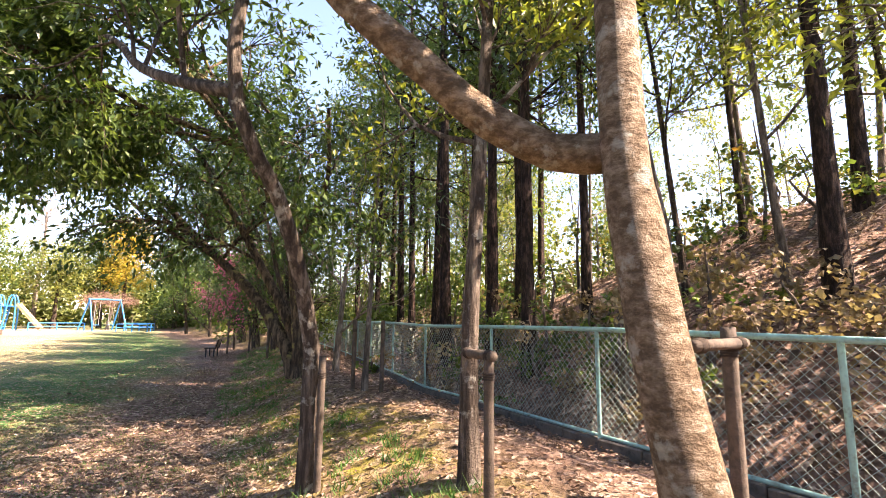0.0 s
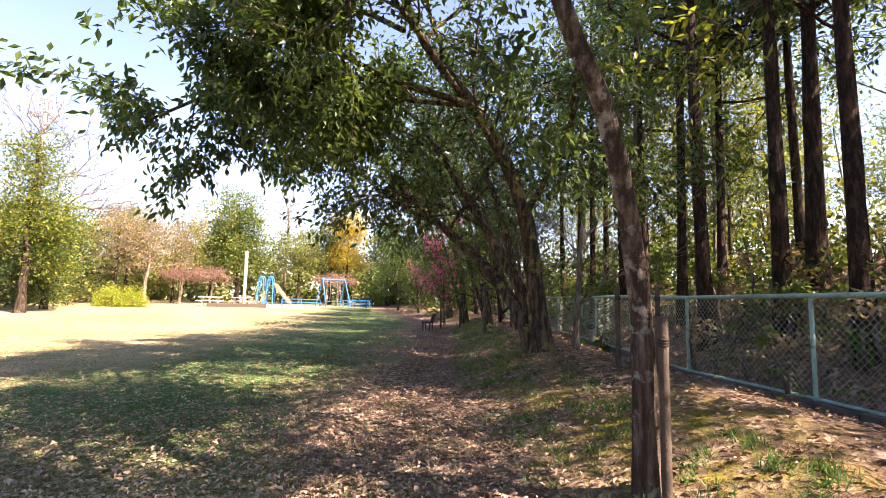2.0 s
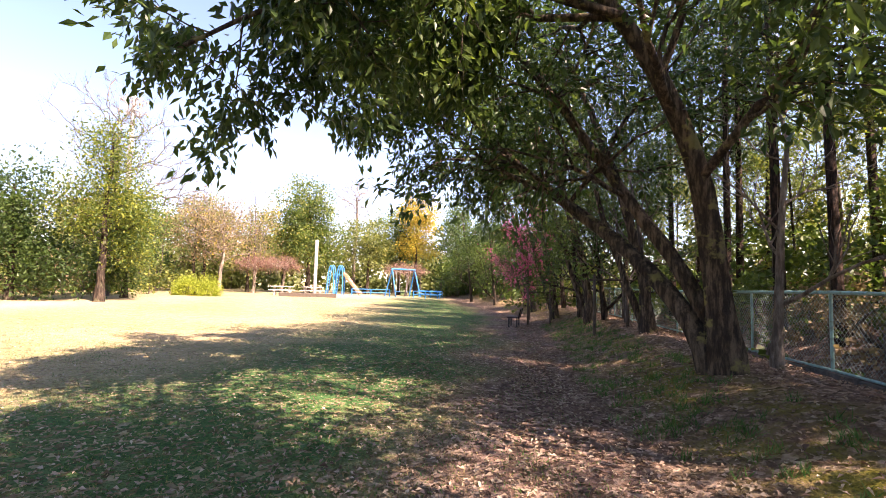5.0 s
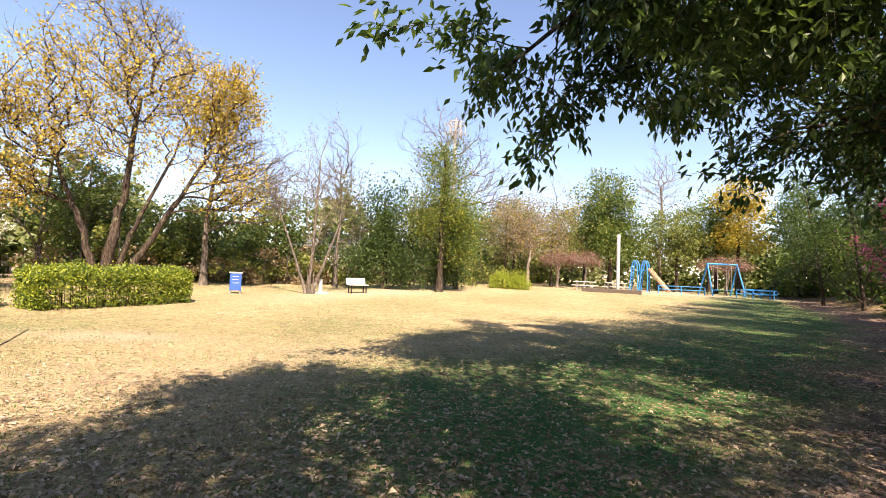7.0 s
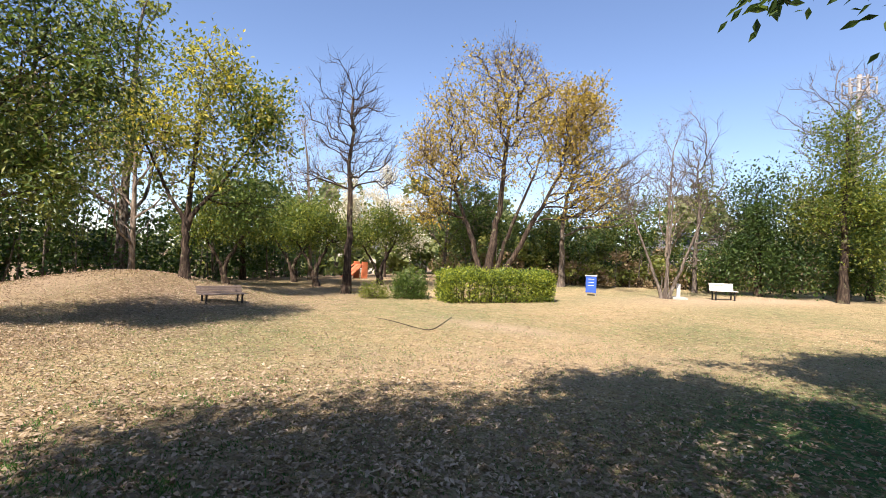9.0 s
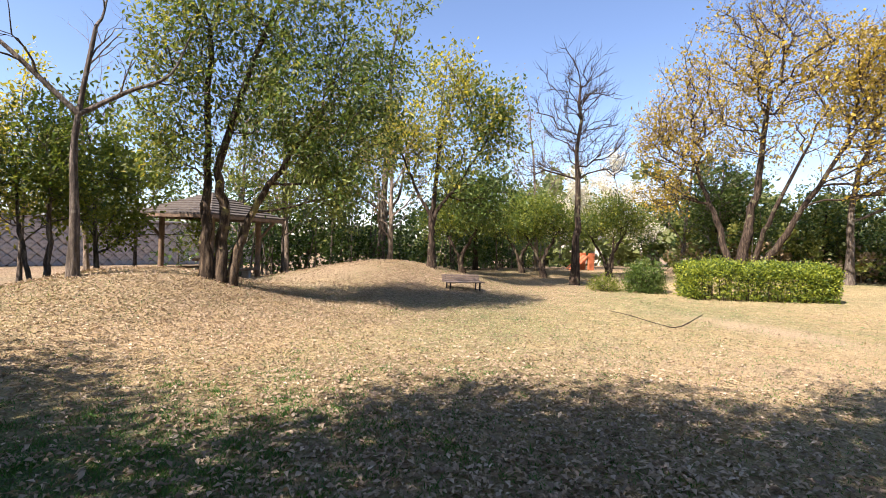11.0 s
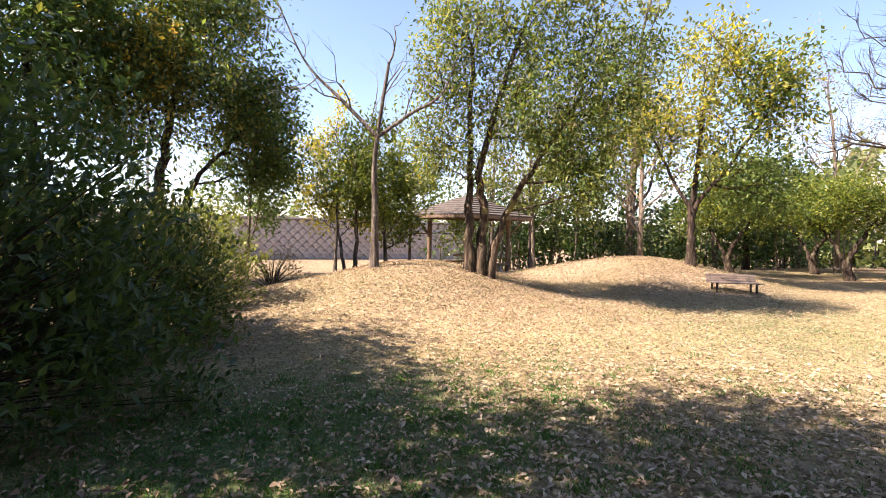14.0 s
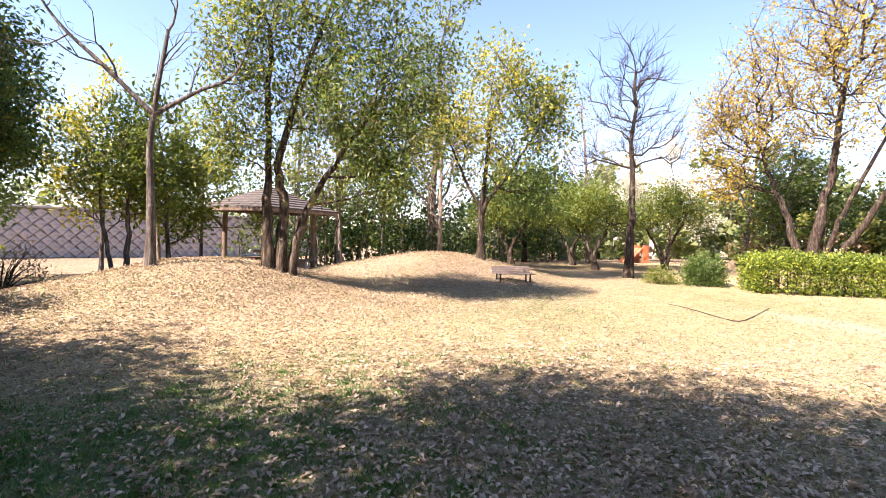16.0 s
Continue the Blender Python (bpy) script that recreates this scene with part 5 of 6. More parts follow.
thicket(508, [(4.8, 4.6), (3.0, 8.0), (1.0, 11.5), (-0.5, 15.0), (-2.0, 19.0)], 1.3, 0.7, M_LEAF_TAN, "dry brown undergrowth behind the fence", 200, 0.09, 48)
thicket(511, [(30, -62), (0, -66), (-30, -64), (-55, -45)], 5.5, 3.5, M_LEAF_FAR, "distant trees with leaves tinted for haze beyond the stone wall", 330, 0.6)
thicket(509, [(3.2, 6.2), (1.8, 9.0), (0.4, 12.0), (-1.4, 17.0), (-3.5, 22.0)], 1.2, 0.5, M_LEAF_MID, "green undergrowth behind the fence", 130, 0.09, 48)
thicket(510, [(8, 6), (6, 11), (3.5, 16), (1, 22)], 2.0, 1.8, M_LEAF_MIX, "scrubby undergrowth on the hill", 140, 0.12, 48)


# ---- furniture and built things ----
def park_bench(x, y, turn, wood, label, name="bench", w=1.02):
    b = thing(name, on_ground(x, y, turn), label, "bench", "park benches")
    for i in range(4):
        box_part("seat_slat", pose(0, -0.17 + i * 0.115, 0.40), w, 0.095, 0.035, wood, b)
    for i in range(3):
        box_part("back_slat", pose(0, 0.24 + i * 0.03, 0.47 + i * 0.105, 75), w, 0.095, 0.03, wood, b)
    for sx in (-w * 0.39, w * 0.39):
        box_part("leg", pose(sx, -0.12, 0.19), 0.05, 0.05, 0.40, M_IRON, b)
        box_part("leg", pose(sx, 0.19, 0.19), 0.05, 0.05, 0.40, M_IRON, b)
        box_part("bracket", pose(sx, 0.02, 0.372), 0.045, 0.42, 0.03, M_IRON, b)
        box_part("back_post", pose(sx, 0.29, 0.54, -15), 0.04, 0.03, 0.42, M_IRON, b)
    return b


park_bench(-9.9, 20.9, -75, M_BENCH_WOOD, "grey wooden slatted bench with iron legs beside the path")
low_bench = park_bench(-14.0, -6.3, 152, M_BENCH_WOOD, "low weathered wooden slatted bench in front of the mound", w=1.5)
low_bench.scale = (0.8, 0.9, 0.6)
park_bench(-26.3, 9.3, 100, M_BENCH_WHITE, "pale slatted bench at the lawn's far edge")


def stake(x, y, h, r=0.04, lean=(0, 0)):
    z = ground_z(x, y)
    s = thing("tree_stake", pose(x, y, z), "weathered round wooden stake on the bank", "stake", "tree stakes")
    t = Tubes()
    rng = np.random.default_rng(int(abs(x * 100 + y * 10)))
    t.add(spline([(0, 0, -0.2), (lean[0] / 2, lean[1] / 2, h / 2), (lean[0], lean[1], h), (lean[0], lean[1], h + 0.004)], 8), [r * 1.05, r, r, r * 0.98, r, r * 0.97, r * 0.95, 0.004], 9, 0.03, rng)
    t.obj("post", M_STAKE, s)
    t = Tubes()
    for k in range(3):
        z = h * 0.86 + k * 0.018
        c = np.array((lean[0] * 0.86, lean[1] * 0.86, z))
        t.add([c - (0, 0, 0.008), c, c + (0, 0, 0.008)], [r * 1.03, r * 1.22, r * 1.03], 9)
    t.obj("rope", M_ROPE, s, "dark palm-fibre rope binding")
    return s


def tie_rail(a, b, r=0.035):
    s = thing("stake_rail", pose(*a), "short round wooden cross rail tied to stakes", "stake", "tree stakes")
    t = Tubes()
    d = np.array(b) - np.array(a)
    t.add([d * -0.12, d * -0.119, d * 0.5, d * 1.12, d * 1.121], [0.005, r, r, r, 0.005], 9)
    t.obj("rail", M_STAKE, s)
    for f in (0.04, 0.96):
        t = Tubes()
        for k in range(4):
            u = f + (k - 1.5) * 0.03
            t.add([d * (u - 0.012), d * u, d * (u + 0.012)], [r * 1.02, r * 1.3, r * 1.02], 9)
        t.obj("rope", M_ROPE, s)


stake(-1.07, 4.40, 1.12, 0.033)
stake(0.33, 3.42, 1.0, 0.038)
stake(1.95, 3.3, 1.15, 0.05)
tie_rail((1.45, 2.75, 1.47), (2.0, 3.25, 1.47))
tie_rail((0.2, 3.75, 1.35), (0.34, 3.4, 1.35))
stake(-1.45, 8.05, 1.1, 0.035)
stake(-0.95, 7.8, 1.1, 0.035)


def tree_support(x, y, turn):
    s = thing("tree_support", on_ground(x, y, turn), "weathered wooden support frame beside the bench", "support")
    for sx in (-0.45, 0.45):
        t = Tubes()
        t.add([(sx, 0, -0.2), (sx, 0, 1.5), (sx, 0, 1.505)], [0.045, 0.04, 0.005], 8)
        t.obj("post", M_STAKE, s)
    t = Tubes()
    t.add([(-0.6, 0.04, 1.35), (0.6, 0.04, 1.38)], [0.035, 0.035], 8)
    t.obj("crossbar", M_STAKE, s)


tree_support(-9.2, 22.0, 20)
tree_support(-5.4, 16.4, 30)


def playground():
    # slide
    x, y = -33.2, 37.0
    s = thing("slide", on_ground(x, y, 22), "blue steel playground slide with a tan chute", "slide")
    for sx in (-0.95, -0.1):
        for sy in (-0.28, 0.28):
            t = Tubes()
            t.add(spline([(sx - 0.25, sy, -0.1), (sx - 0.1, sy, 1.2), (sx, sy, 2.3), (sx + 0.2, sy, 2.72), (sx + 0.42, sy, 2.3), (sx + 0.5, sy, 1.2), (sx + 0.5, sy, -0.1)], 26), [0.052] * 26, 7)
            t.obj("hoop", M_BLUE, s)
        for i in range(7):
            t = Tubes()
            z = 0.3 + i * 0.27
            t.add([(sx - 0.21 + z * 0.08, -0.28, z), (sx - 0.21 + z * 0.08, 0.28, z)], [0.035, 0.035], 6)
            t.obj("rung", M_BLUE, s)
    box_part("platform", pose(0.0, 0, 1.85), 0.9, 0.56, 0.06, M_BLUE, s)
    box_part("chute", pose(1.25, 0, 0.98, 0, 50, 0), 2.5, 0.5, 0.06, M_SLIDE, s)
    for sy in (-0.27, 0.27):
        box_part("chute_side", pose(1.25, sy, 1.08, 0, 50, 0), 2.5, 0.04, 0.22, M_SLIDE, s)
    # swing frame
    x, y = -28.4, 40.5
    s = thing("swing", on_ground(x, y, 70), "blue steel swing frame with timber posts", "swing")
    for sx in (-1.3, 1.3):
        for sy in (-0.9, 0.9):
            t = Tubes()
            t.add([(sx * 1.1, sy, 0), (sx, 0, 2.6)], [0.06, 0.06], 7)
            t.obj("leg", M_BLUE, s)
    t = Tubes()
    t.add([(-1.4, 0, 2.6), (1.4, 0, 2.6)], [0.07, 0.07], 7)
    t.obj("crossbar", M_BLUE, s)
    for sx in (-0.6, 0.6):
        for o in (-0.2, 0.2):
            t = Tubes()
            t.add([(sx + o, 0, 2.58), (sx + o, 0, 0.5)], [0.015, 0.015], 5)
            t.obj("chain", M_POLE, s)
        box_part("swing_seat", pose(sx, 0, 0.48), 0.46, 0.18, 0.04, M_BLUE, s)
    # guard rails
    for a, b in (((-31.5, 36.8), (-29.0, 39.2)), ((-26.6, 40.5), (-24.6, 41.3)), ((-26.0, 38.6), (-24.0, 39.4)), ((-24.6, 41.3), (-24.0, 39.4))):
        r = thing("guard_rail", on_ground(*a), "low blue steel guard rail on the play sand", "rail", "playground guard rails")
        d = np.array((b[0] - a[0], b[1] - a[1], 0.0))
        for k in (0, 0.5, 1.0):
            t = Tubes()
            t.add([d * k - (0, 0, 0.1), d * k + (0, 0, 0.62)], [0.045, 0.045], 7)
            t.obj("post", M_BLUE, r)
        for hgt in (0.62, 0.34):
            t = Tubes()
            t.add([d * 0 + (0, 0, hgt), d + (0, 0, hgt)], [0.035, 0.035], 7)
            t.obj("bar", M_BLUE, r)
    # lamp pole
    p = thing("lamp_pole", on_ground(-31.0, 31.6), "tall grey steel pole beside the sandpit", "pole")
    t = Tubes()
    t.add([(0, 0, -0.2), (0, 0, 4.6), (0, 0, 4.62)], [0.14, 0.13, 0.02], 10)
    t.obj("shaft", M_POLE, p)
    t = Tubes()
    t.add([(0, 0, -0.05), (0, 0, 0.12), (0, 0, 0.14)], [0.2, 0.2, 0.05], 10)
    t.obj("foot", M_CONCRETE, p)
    # sandpit edges and low tables
    for x, y, turn in ((-31.2, 29.6, 40), (-29.6, 31.0, 40)):
        e = thing("timber_edge", on_ground(x, y, turn), "dark squared timber edging on the lawn", "edging", "timber edging")
        box_part("beam", pose(0, 0, 0.14), 2.2, 0.35, 0.32, M_CURB, e, "", 0.03)
    for x, y in ((-33.5, 30.5), (-32.2, 32.6)):
        tb = thing("picnic_table", on_ground(x, y, 30), "weathered pale picnic table with benches", "table", "picnic tables")
        box_part("tabletop", pose(0, 0, 0.72), 1.7, 0.75, 0.06, M_BENCH_WHITE, tb)
        for sy in (-0.7, 0.7):
            box_part("seat", pose(0, sy, 0.43), 1.7, 0.28, 0.05, M_BENCH_WHITE, tb)
        for sx in (-0.6, 0.6):
            box_part("leg", pose(sx, 0, 0.35), 0.1, 1.3, 0.08, M_CONCRETE, tb)
            box_part("upright", pose(sx, 0, 0.3), 0.12, 0.3, 0.78, M_CONCRETE, tb)


playground()


def shelter(x, y, w, eave, apex, turn, label, name="gazebo", posts=4, roof=M_ROOF):
    g = thing(name, on_ground(x, y, turn), label, "gazebo", "garden shelters")
    h = w / 2
    n = 9
    for k in range(4):
        bm = bmesh.new()
        for i in range(n):
            f0, f1 = i / n, (i + 1) / n
            r0, r1 = h * (1 - f0), h * (1 - f1)
            z0, z1 = eave + (apex - eave) * f0, eave + (apex - eave) * f1
            vs = [bm.verts.new(c) for c in ((-r0, -r0, z0 + 0.03), (r0, -r0, z0 + 0.03), (r1, -r1, z1), (-r1, -r1, z1), (-r0, -r0, z0 - 0.02), (r0, -r0, z0 - 0.02))]
            bm.faces.new(vs[:4]) if r1 > 1e-3 else bm.faces.new(vs[:3])
            bm.faces.new((vs[4], vs[5], vs[1], vs[0]))
        bmesh.ops.rotate(bm, verts=bm.verts, matrix=Matrix.Rotation(k * math.pi / 2, 3, "Z"))
        part("roof_face", bm, roof, g)
        m = Matrix.Rotation(k * math.pi / 2, 4, "Z")
        box_part("fascia", m @ pose(0, -h + 0.03, eave - 0.07), w * 0.97, 0.05, 0.11, M_TIMBER, g)
    bm = bmesh.new()
    box(bm, pose(0, 0, eave - 0.02), w * 0.94, w * 0.94, 0.03, 0)
    part("soffit", bm, M_TIMBER, g)
    q = w * 0.31
    for sx in (-1, 1):
        for sy in (-1, 1):
            t = Tubes()
            t.add([(sx * q, sy * q, -0.2), (sx * q, sy * q, eave)], [0.09, 0.085], 10)
            t.obj("post", M_TIMBER, g)
            t = Tubes()
            t.add([(sx * q, sy * q, eave - 0.75), (sx * q * 1.35, sy * q * 1.35, eave - 0.12)], [0.05, 0.05], 6)
            t.obj("brace", M_TIMBER, g)
    for sy in (-1, 1):
        box_part("seat", pose(0, sy * q, 0.42), q * 1.9, 0.35, 0.07, M_TIMBER, g)
        for sx in (-0.5, 0.5):
            box_part("seat_leg", pose(sx * q, sy * q, 0.19), 0.12, 0.3, 0.42, M_CONCRETE, g)
    box_part("table", pose(0, 0, 0.7), 0.8, 0.8, 0.08, M_TIMBER, g)
    box_part("table_leg", pose(0, 0, 0.33), 0.25, 0.25, 0.7, M_CONCRETE, g)


shelter(-10.2, -14.0, 3.3, 2.15, 2.95, 20, "brown timber gazebo with a square shingled roof behind the mound")
shelter(-24.6, 47.5, 4.4, 2.4, 3.2, 30, "dark-roofed timber shelter behind the swings")


def stone_wall():
    """A retaining wall of rough diagonal stones, with a fence on top."""
    a, b = np.array((6.0, -31.5)), np.array((-24.0, -33.0))
    d = unit(b - a)
    ln = np.linalg.norm(b - a)
    ang = math.degrees(math.atan2(d[1], d[0]))
    z0, h = -0.95, 3.0
    w = thing("stone_wall", pose(a[0], a[1], z0, 0, 0, ang), "grey retaining wall of rough diagonal stones", "wall", "", "structure")
    box_part("core", pose(ln / 2, 0.35, h / 2), ln, 0.5, h, M_MORTAR, w, "", 0.02)
    rng = random.Random(7)
    st = bmesh.new()
    box(st, Matrix(), 0.425, 0.22, 0.425, 0.05)
    for v in st.verts:
        v.co += Vector((rng.uniform(-0.03, 0.03), rng.uniform(-0.02, 0.02), rng.uniform(-0.03, 0.03)))
    first = part("stone", st, M_STONE, w)
    first.matrix_basis = pose(0.3, 0.08, 0.3, 0, 45, 0)
    step = 0.62
    k = 0
    for r in range(int(h / (step / 2))):
        for c in range(int(ln / step)):
            x = 0.3 + c * step + (r % 2) * step / 2
            z = 0.28 + r * step / 2
            if z > h - 0.2 or not 0.3 <= x <= ln - 0.3:
                continue
            k += 1
            m = pose(x, 0.06 + rng.uniform(-0.03, 0.03), z, 0, 45 + rng.uniform(-6, 6), 0) @ Matrix.Diagonal((rng.uniform(0.9, 1.08), 1, rng.uniform(0.9, 1.08), 1))
            o = bpy.data.objects.new("stone", first.data)
            scene.collection.objects.link(o)
            o.parent = w
            o.matrix_basis = m
    box_part("coping", pose(ln / 2, 0.2, h + 0.06), ln, 0.7, 0.14, M_CONCRETE, w, "", 0.02)
    up = thing("upper_fence", pose(a[0], a[1], z0 + h + 0.1, 0, 0, ang), "thin grey rail fence on top of the stone wall", "fence")
    for i in range(15):
        t = Tubes()
        t.add([(i * 2.1 + 0.2, 0.3, 0), (i * 2.1 + 0.2, 0.3, 1.0)], [0.03, 0.03], 5)
        t.obj("post", M_POLE, up)
    for hgt in (0.5, 0.98):
        t = Tubes()
        t.add([(0.1, 0.3, hgt), (29.8, 0.3, hgt)], [0.025, 0.025], 5)
        t.obj("rail", M_POLE, up)
    for x in (4.5, -11.0):
        p = thing("utility_pole", pose(x, -40, 0), "thin grey utility pole beyond the wall", "pole", "utility poles")
        t = Tubes()
        t.add([(0, 0, -0.3), (0, 0, 8.2)], [0.13, 0.10], 8)
        t.obj("shaft", M_POLE, p)


stone_wall()


def house(x, y, turn, w, d, h, label):
    hs = thing("house", on_ground(x, y, turn, 0.3), label, "house", "houses beyond the park")
    box_part("wall", pose(0, 0, h / 2), w, d, h, M_HOUSE, hs, "", 0.02)
    bm = bmesh.new()
    o, r = 0.5, 1.7
    v = [bm.verts.new(c) for c in ((-w / 2 - o, -d / 2 - o, h), (w / 2 + o, -d / 2 - o, h), (w / 2 + o, d / 2 + o, h), (-w / 2 - o, d / 2 + o, h), (-w / 4, 0, h + r), (w / 4, 0, h + r))]
    for f in ((0, 1, 5, 4), (2, 3, 4, 5), (1, 2, 5), (3, 0, 4), (3, 2, 1, 0)):
        bm.faces.new([v[i] for i in f])
    part("roof", bm, M_TILE, hs)
    for i in range(3):
        for hz in (1.5, 4.2):
            if hz > h - 0.8:
                continue
            wx = -w / 3 + i * w / 3
            win = box_part("window", pose(wx, -d / 2 - 0.01, hz), 1.5, 0.08, 1.2, M_WHITE, hs)
            box_part("pane", pose(wx, -d / 2 - 0.03, hz), 1.3, 0.06, 1.0, M_DARKGLASS, win)


house(-50, 14, 100, 10, 8, 3.0, "low pale house with a dark tiled roof beyond the trees")
house(-49, -18, 70, 12, 8, 2.8, "pale building beyond the trees")

def mast(x, y, top):
    """A slim telecom mast: shaft, a ring platform and panel aerials."""
    m = thing("telecom_mast", on_ground(x, y), "pale steel telecom mast standing beyond the trees", "mast")
    t = Tubes()
    t.add([(0, 0, -0.3), (0, 0, top)], [0.45, 0.28], 10)
    t.obj("shaft", M_POLE, m)
    for z in (top - 2.6, top - 0.9):
        t = Tubes()
        a = np.linspace(0, 2 * np.pi, 17)
        t.add(np.stack((1.6 * np.cos(a), 1.6 * np.sin(a), np.full(17, z)), -1), [0.09] * 17, 5)
        t.obj("ring", M_POLE, m)
        for k in range(6):
            t = Tubes()
            t.add([(0, 0, z), (1.6 * math.cos(k * 1.047), 1.6 * math.sin(k * 1.047), z)], [0.06, 0.06], 5)
            t.obj("spoke", M_POLE, m)
    for k in range(6):
        box_part("aerial", pose(0, 0, top - 1.75, 0, 0, k * 60) @ pose(1.68, 0, 0), 0.14, 0.26, 2.2, M_POLE, m)


mast(-74.3, 38.7, 27.0)

# sign, marker post, orange play frame
sg = thing("notice_sign", on_ground(-25.6, 3.7, 80), "blue notice panel on posts beside the hedge", "sign")
box_part("panel", pose(0, 0, 0.5), 0.46, 0.04, 0.72, M_SIGNBLUE, sg)
box_part("cap", pose(0, 0, 0.9), 0.52, 0.08, 0.05, M_WHITE, sg)
for sx in (-0.2, 0.2):
    box_part("post", pose(sx, 0.048, 0.35), 0.05, 0.05, 1.0, M_POLE, sg)
for i in range(3):
    box_part("text_bar", pose(0, -0.022, 0.74 - i * 0.14), 0.26, 0.008, 0.014, M_WHITE, sg, "", 0)
mp = thing("marker_post", on_ground(-26.0, 7.4), "short white post on a pale slab", "post")
box_part("post", pose(0, 0, 0.3), 0.14, 0.14, 0.7, M_WHITE, mp)
box_part("slab", pose(0, 0, 0.02), 0.9, 0.6, 0.1, M_CONCRETE, mp)
of = thing("play_frame", on_ground(-30.0, -9.4, 60), "orange steel play frame beyond the lawn", "play frame")
for sx in (-0.4, 0.4):
    box_part("side", pose(sx, 0, 0.45), 0.1, 0.4, 1.1, M_ORANGE, of)
    t = Tubes()
    t.add([(sx, 0.05, 0.98), (sx, -0.3, 0.8), (sx, -1.1, 0.05)], [0.035, 0.035, 0.035], 6)
    t.obj("rail", M_ORANGE, of)
box_part("ramp", pose(0, -0.55, 0.42, 40), 0.72, 1.3, 0.06, M_ORANGE, of)


# ---- sticks on the hill and the lawn ----
def sticks():
    rng = np.random.default_rng(77)
    t = Tubes()
    n = 0
    while n < 900:
        x, y = rng.uniform(-2, 14), rng.uniform(0, 22)
        s = float(fence_side(np.array([x]), np.array([y]))[0])
        if s > -0.5 or s < -10:
            continue
        n += 1
        az, ln = rng.uniform(0, 6.28), rng.uniform(0.25, 1.3)
        p = []
        for f in (-0.5, -0.1, 0.25, 0.5):
            px, py = x + math.cos(az) * ln * f + rng.normal(0, 0.03), y + math.sin(az) * ln * f + rng.normal(0, 0.03)
            p.append((px, py, ground_z(px, py) + 0.015 + abs(rng.normal(0, 0.05))))
        t.add(p, np.array((1, 0.9, 0.75, 0.4)) * rng.uniform(0.004, 0.014), 4)
    tagged(t.obj("fallen_sticks", M_BARK_PALE), "dry fallen sticks in the leaf litter", "litter", "", "stuff")
    lg = thing("fallen_log", pose(4.9, 5.2, ground_z(4.9, 5.2)), "broken mossy log leaning on the slope", "log")
    t = Tubes()
    t.add(spline([(0, 0, 0.0), (0.3, 0.25, 0.45), (0.62, 0.5, 0.95), (0.63, 0.505, 0.96)], 9), [0.07, 0.07, 0.068, 0.066, 0.065, 0.06, 0.06, 0.055, 0.01], 9, 0.05, rng)
    t.obj("stem", M_BARK_MOSSY, lg)
    br = thing("fallen_branch", on_ground(-13.0, -0.4), "thin crooked fallen branch on the dry lawn", "branch")
    t = Tubes()
    t.add(spline([(-1.1, -1.6, 0.03), (-0.6, -1.0, 0.05), (0.1, -0.2, 0.04), (0.3, 0.2, 0.07), (-0.1, 0.5, 0.3)], 14), np.linspace(0.007, 0.013, 14), 6, 0.05, rng)
    t.obj("stem", M_BARK_DARK, br)


sticks()


# ---- fallen leaves and grass ----
def scatter(name, seed, n, pick, mat, size, label, slim=0.5, flat=0.35):
    rng = np.random.default_rng(seed)
    x, y = pick(rng, n)
    n = len(x)
    z = height(x, y)
    p = np.stack((x, y, z + 0.006), -1)
    az = rng.uniform(0, 2 * np.pi, n)
    ax = np.stack((np.cos(az), np.sin(az), rng.normal(0, flat, n) * 0.6), -1)
    side = np.stack((-np.sin(az), np.cos(az), rng.normal(0, flat, n)), -1)
    ln = (size * rng.uniform(0.6, 1.4, n))[:, None]
    m = p + ax * ln * 0.45
    w = side * ln * slim * 0.5
    tip = p + ax * ln
    low = np.abs(rng.normal(0, 0.012, n))[:, None] * np.array((0, 0, 1.0))
    v = np.stack((p + low, m + w + low * 1.5 + (0, 0, 0.006), tip + low, m - w + low * 1.5 + (0, 0, 0.006)), 1)
    over = np.minimum(v[..., 2].min(1) - z, 0)
    v[..., 2] -= over[:, None] - 0.003
    f = np.arange(n * 4).reshape(-1, 4)
    f = np.concatenate((f[:, [0, 1, 2]], f[:, [0, 2, 3]]), 1).reshape(-1, 3)
    tagged(obj(name, v.reshape(-1, 3), f, mat), label, "litter", "", "stuff")


def by_bank(rng, n):
    x, y = rng.uniform(-12, 9, n), rng.uniform(-3, 24, n)
    s = fence_side(x, y)
    keep = (s > -8) & (s < 7.5) & (rng.random(n) < np.where(s > 5.2, 0.35, 1.0))
    return x[keep], y[keep]


def on_lawn(rng, n):
    r = 1.5 + 17 * rng.random(n) ** 1.25
    a = rng.uniform(1.2, 5.2, n)
    return -3 + r * np.cos(a), 2 + r * np.sin(a)


def on_mound(rng, n):
    far = rng.random(n) < 0.3
    return np.where(far, rng.normal(-13.5, 2.6, n), rng.normal(-6.6, 3.2, n)), np.where(far, rng.normal(-9.2, 2.0, n), rng.normal(-7.0, 2.3, n))


scatter("fallen_leaves", 601, 66000, by_bank, M_LITTER, 0.055, "brown and pink fallen leaves on the bank")
scatter("fallen_leaves", 602, 28000, on_lawn, M_LITTER_PALE, 0.042, "scattered dry leaves on the lawn")
def near_lawn(rng, n):
    return rng.normal(-5.6, 2.0, n), rng.normal(1.6, 2.0, n)


def on_path(rng, n):
    x, y = rng.uniform(-12, 1, n), rng.uniform(2, 16, n)
    s = fence_side(x, y)
    keep = (s > 3.4) & (s < 7.0)
    return x[keep], y[keep]


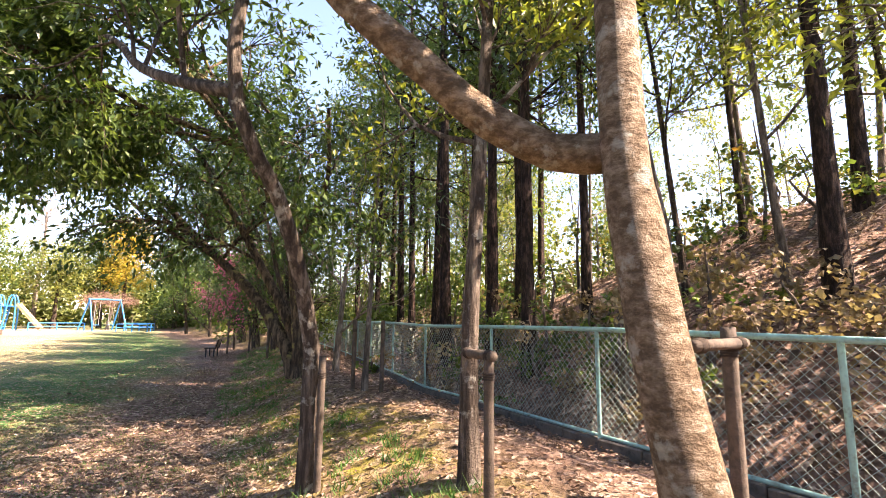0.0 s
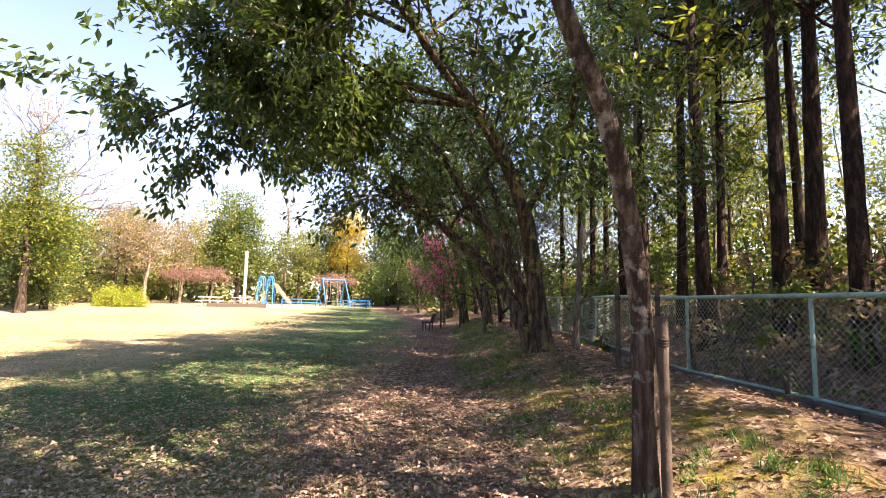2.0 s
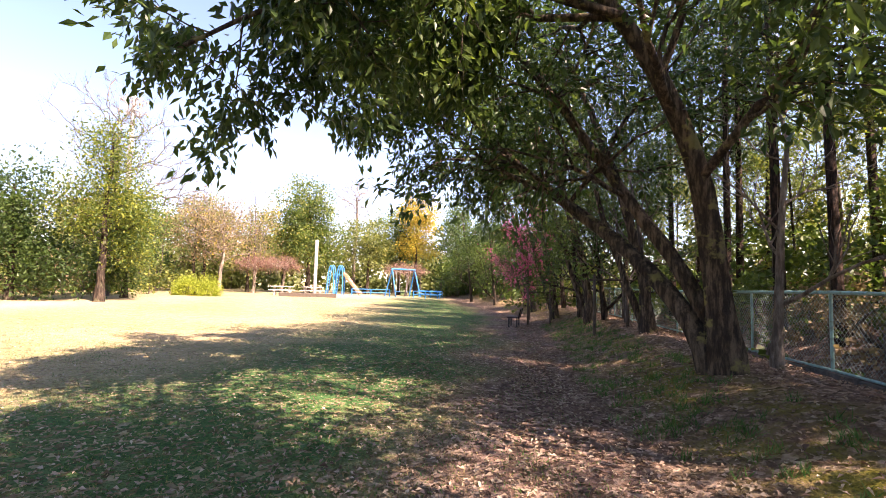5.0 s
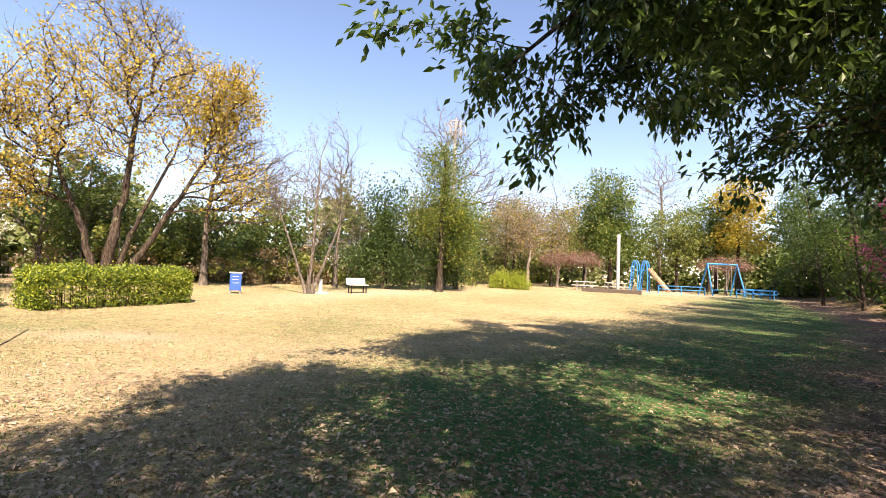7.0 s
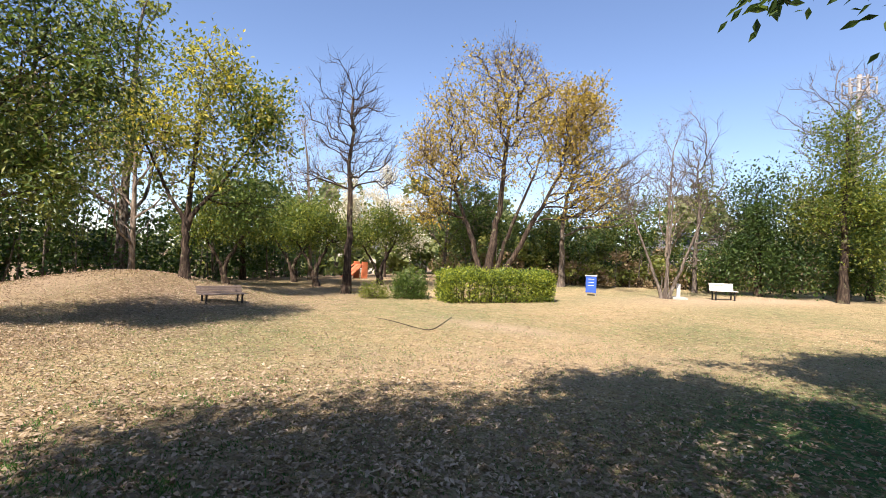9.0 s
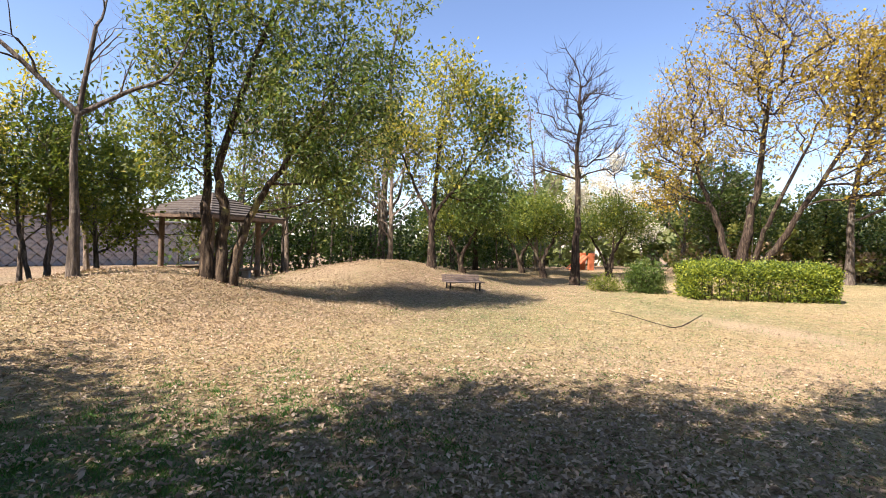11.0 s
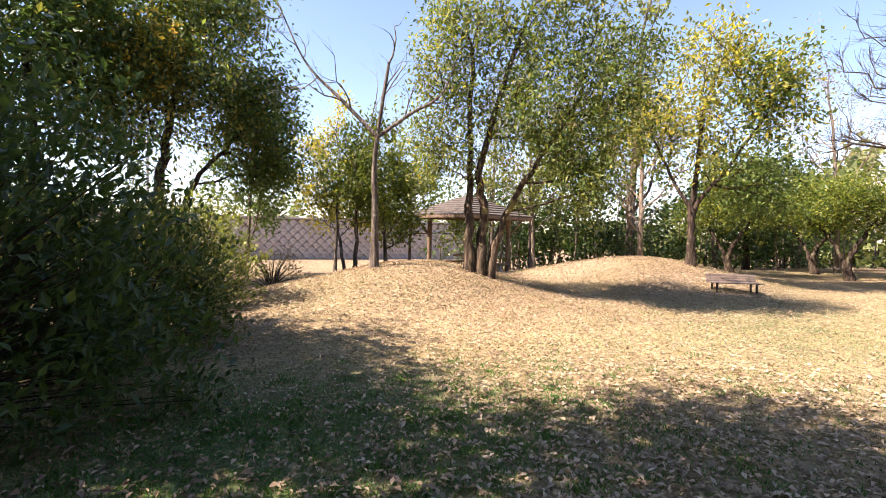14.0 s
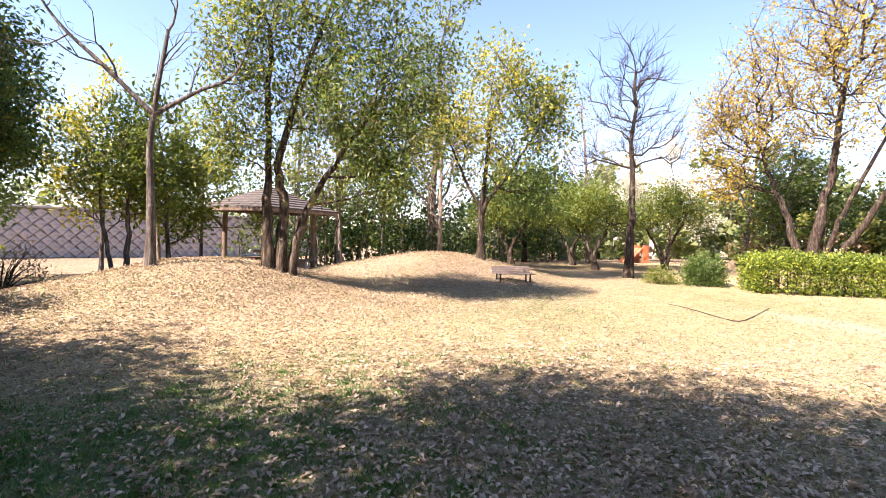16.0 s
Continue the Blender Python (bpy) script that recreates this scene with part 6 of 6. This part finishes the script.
scatter("fallen_leaves", 604, 14000, near_lawn, M_LITTER_PALE, 0.05, "dry leaves scattered over the shaded lawn")
scatter("fallen_leaves", 605, 16000, on_path, M_LITTER_PALE, 0.046, "dry leaves along the trodden path")
scatter("fallen_leaves", 603, 46000, on_mound, M_LITTER_PALE, 0.038, "thick dry leaves over the mound")


def grass(name, seed, n, pick, mat, size, label):
    rng = np.random.default_rng(seed)
    x, y = pick(rng, n)
    n = len(x)
    p = np.stack((x, y, height(x, y) - 0.004), -1)
    az = rng.uniform(0, 2 * np.pi, n)
    side = np.stack((np.cos(az), np.sin(az), 0 * az), -1) * 0.0035 * 1.6
    tip = p + np.stack((rng.normal(0, 0.45, n), rng.normal(0, 0.45, n), 0.5 + 0.5 * rng.random(n)), -1) * (size * rng.uniform(0.5, 1.4, n))[:, None]
    v = np.stack((p - side, p + side, tip), 1).reshape(-1, 3)
    tagged(obj(name, v, np.arange(n * 3).reshape(-1, 3), mat), label, "grass", "", "stuff")


def tufts(rng, n):
    """Blades gathered in tufts over the shaded lawn."""
    k = n // 26
    cx, cy = on_lawn(rng, k)
    s = fence_side(cx, cy)
    ok = (s > 4.6) & (rng.random(k) < 0.9)
    cx, cy = np.repeat(cx[ok], 26), np.repeat(cy[ok], 26)
    return cx + rng.normal(0, 0.16, len(cx)), cy + rng.normal(0, 0.16, len(cx))


def bank_tufts(rng, n):
    k = n // 30
    x, y = rng.uniform(-9, 2, k), rng.uniform(1, 22, k)
    s = fence_side(x, y)
    ok = (s > 2.6) & (s < 4.1)
    x, y = np.repeat(x[ok], 30), np.repeat(y[ok], 30)
    return x + rng.normal(0, 0.05, len(x)), y + rng.normal(0, 0.05, len(x))


grass("grass", 611, 130000, tufts, M_GRASS, 0.032, "short green grass blades in the lawn")
grass("grass", 612, 66000, tufts, M_STRAW, 0.028, "dry straw-coloured grass blades in the lawn")
def shade_tufts(rng, n):
    k = n // 40
    x, y = np.repeat(rng.normal(-3.2, 1.7, k), 40), np.repeat(rng.normal(-0.9, 1.1, k), 40)
    return x + rng.normal(0, 0.06, len(x)), y + rng.normal(0, 0.06, len(x))


grass("grass", 614, 34000, shade_tufts, M_GRASS, 0.045, "fresh green grass tufts in the dappled shade")
grass("grass", 613, 90000, bank_tufts, M_GRASS, 0.11, "tufts of grass along the bank")
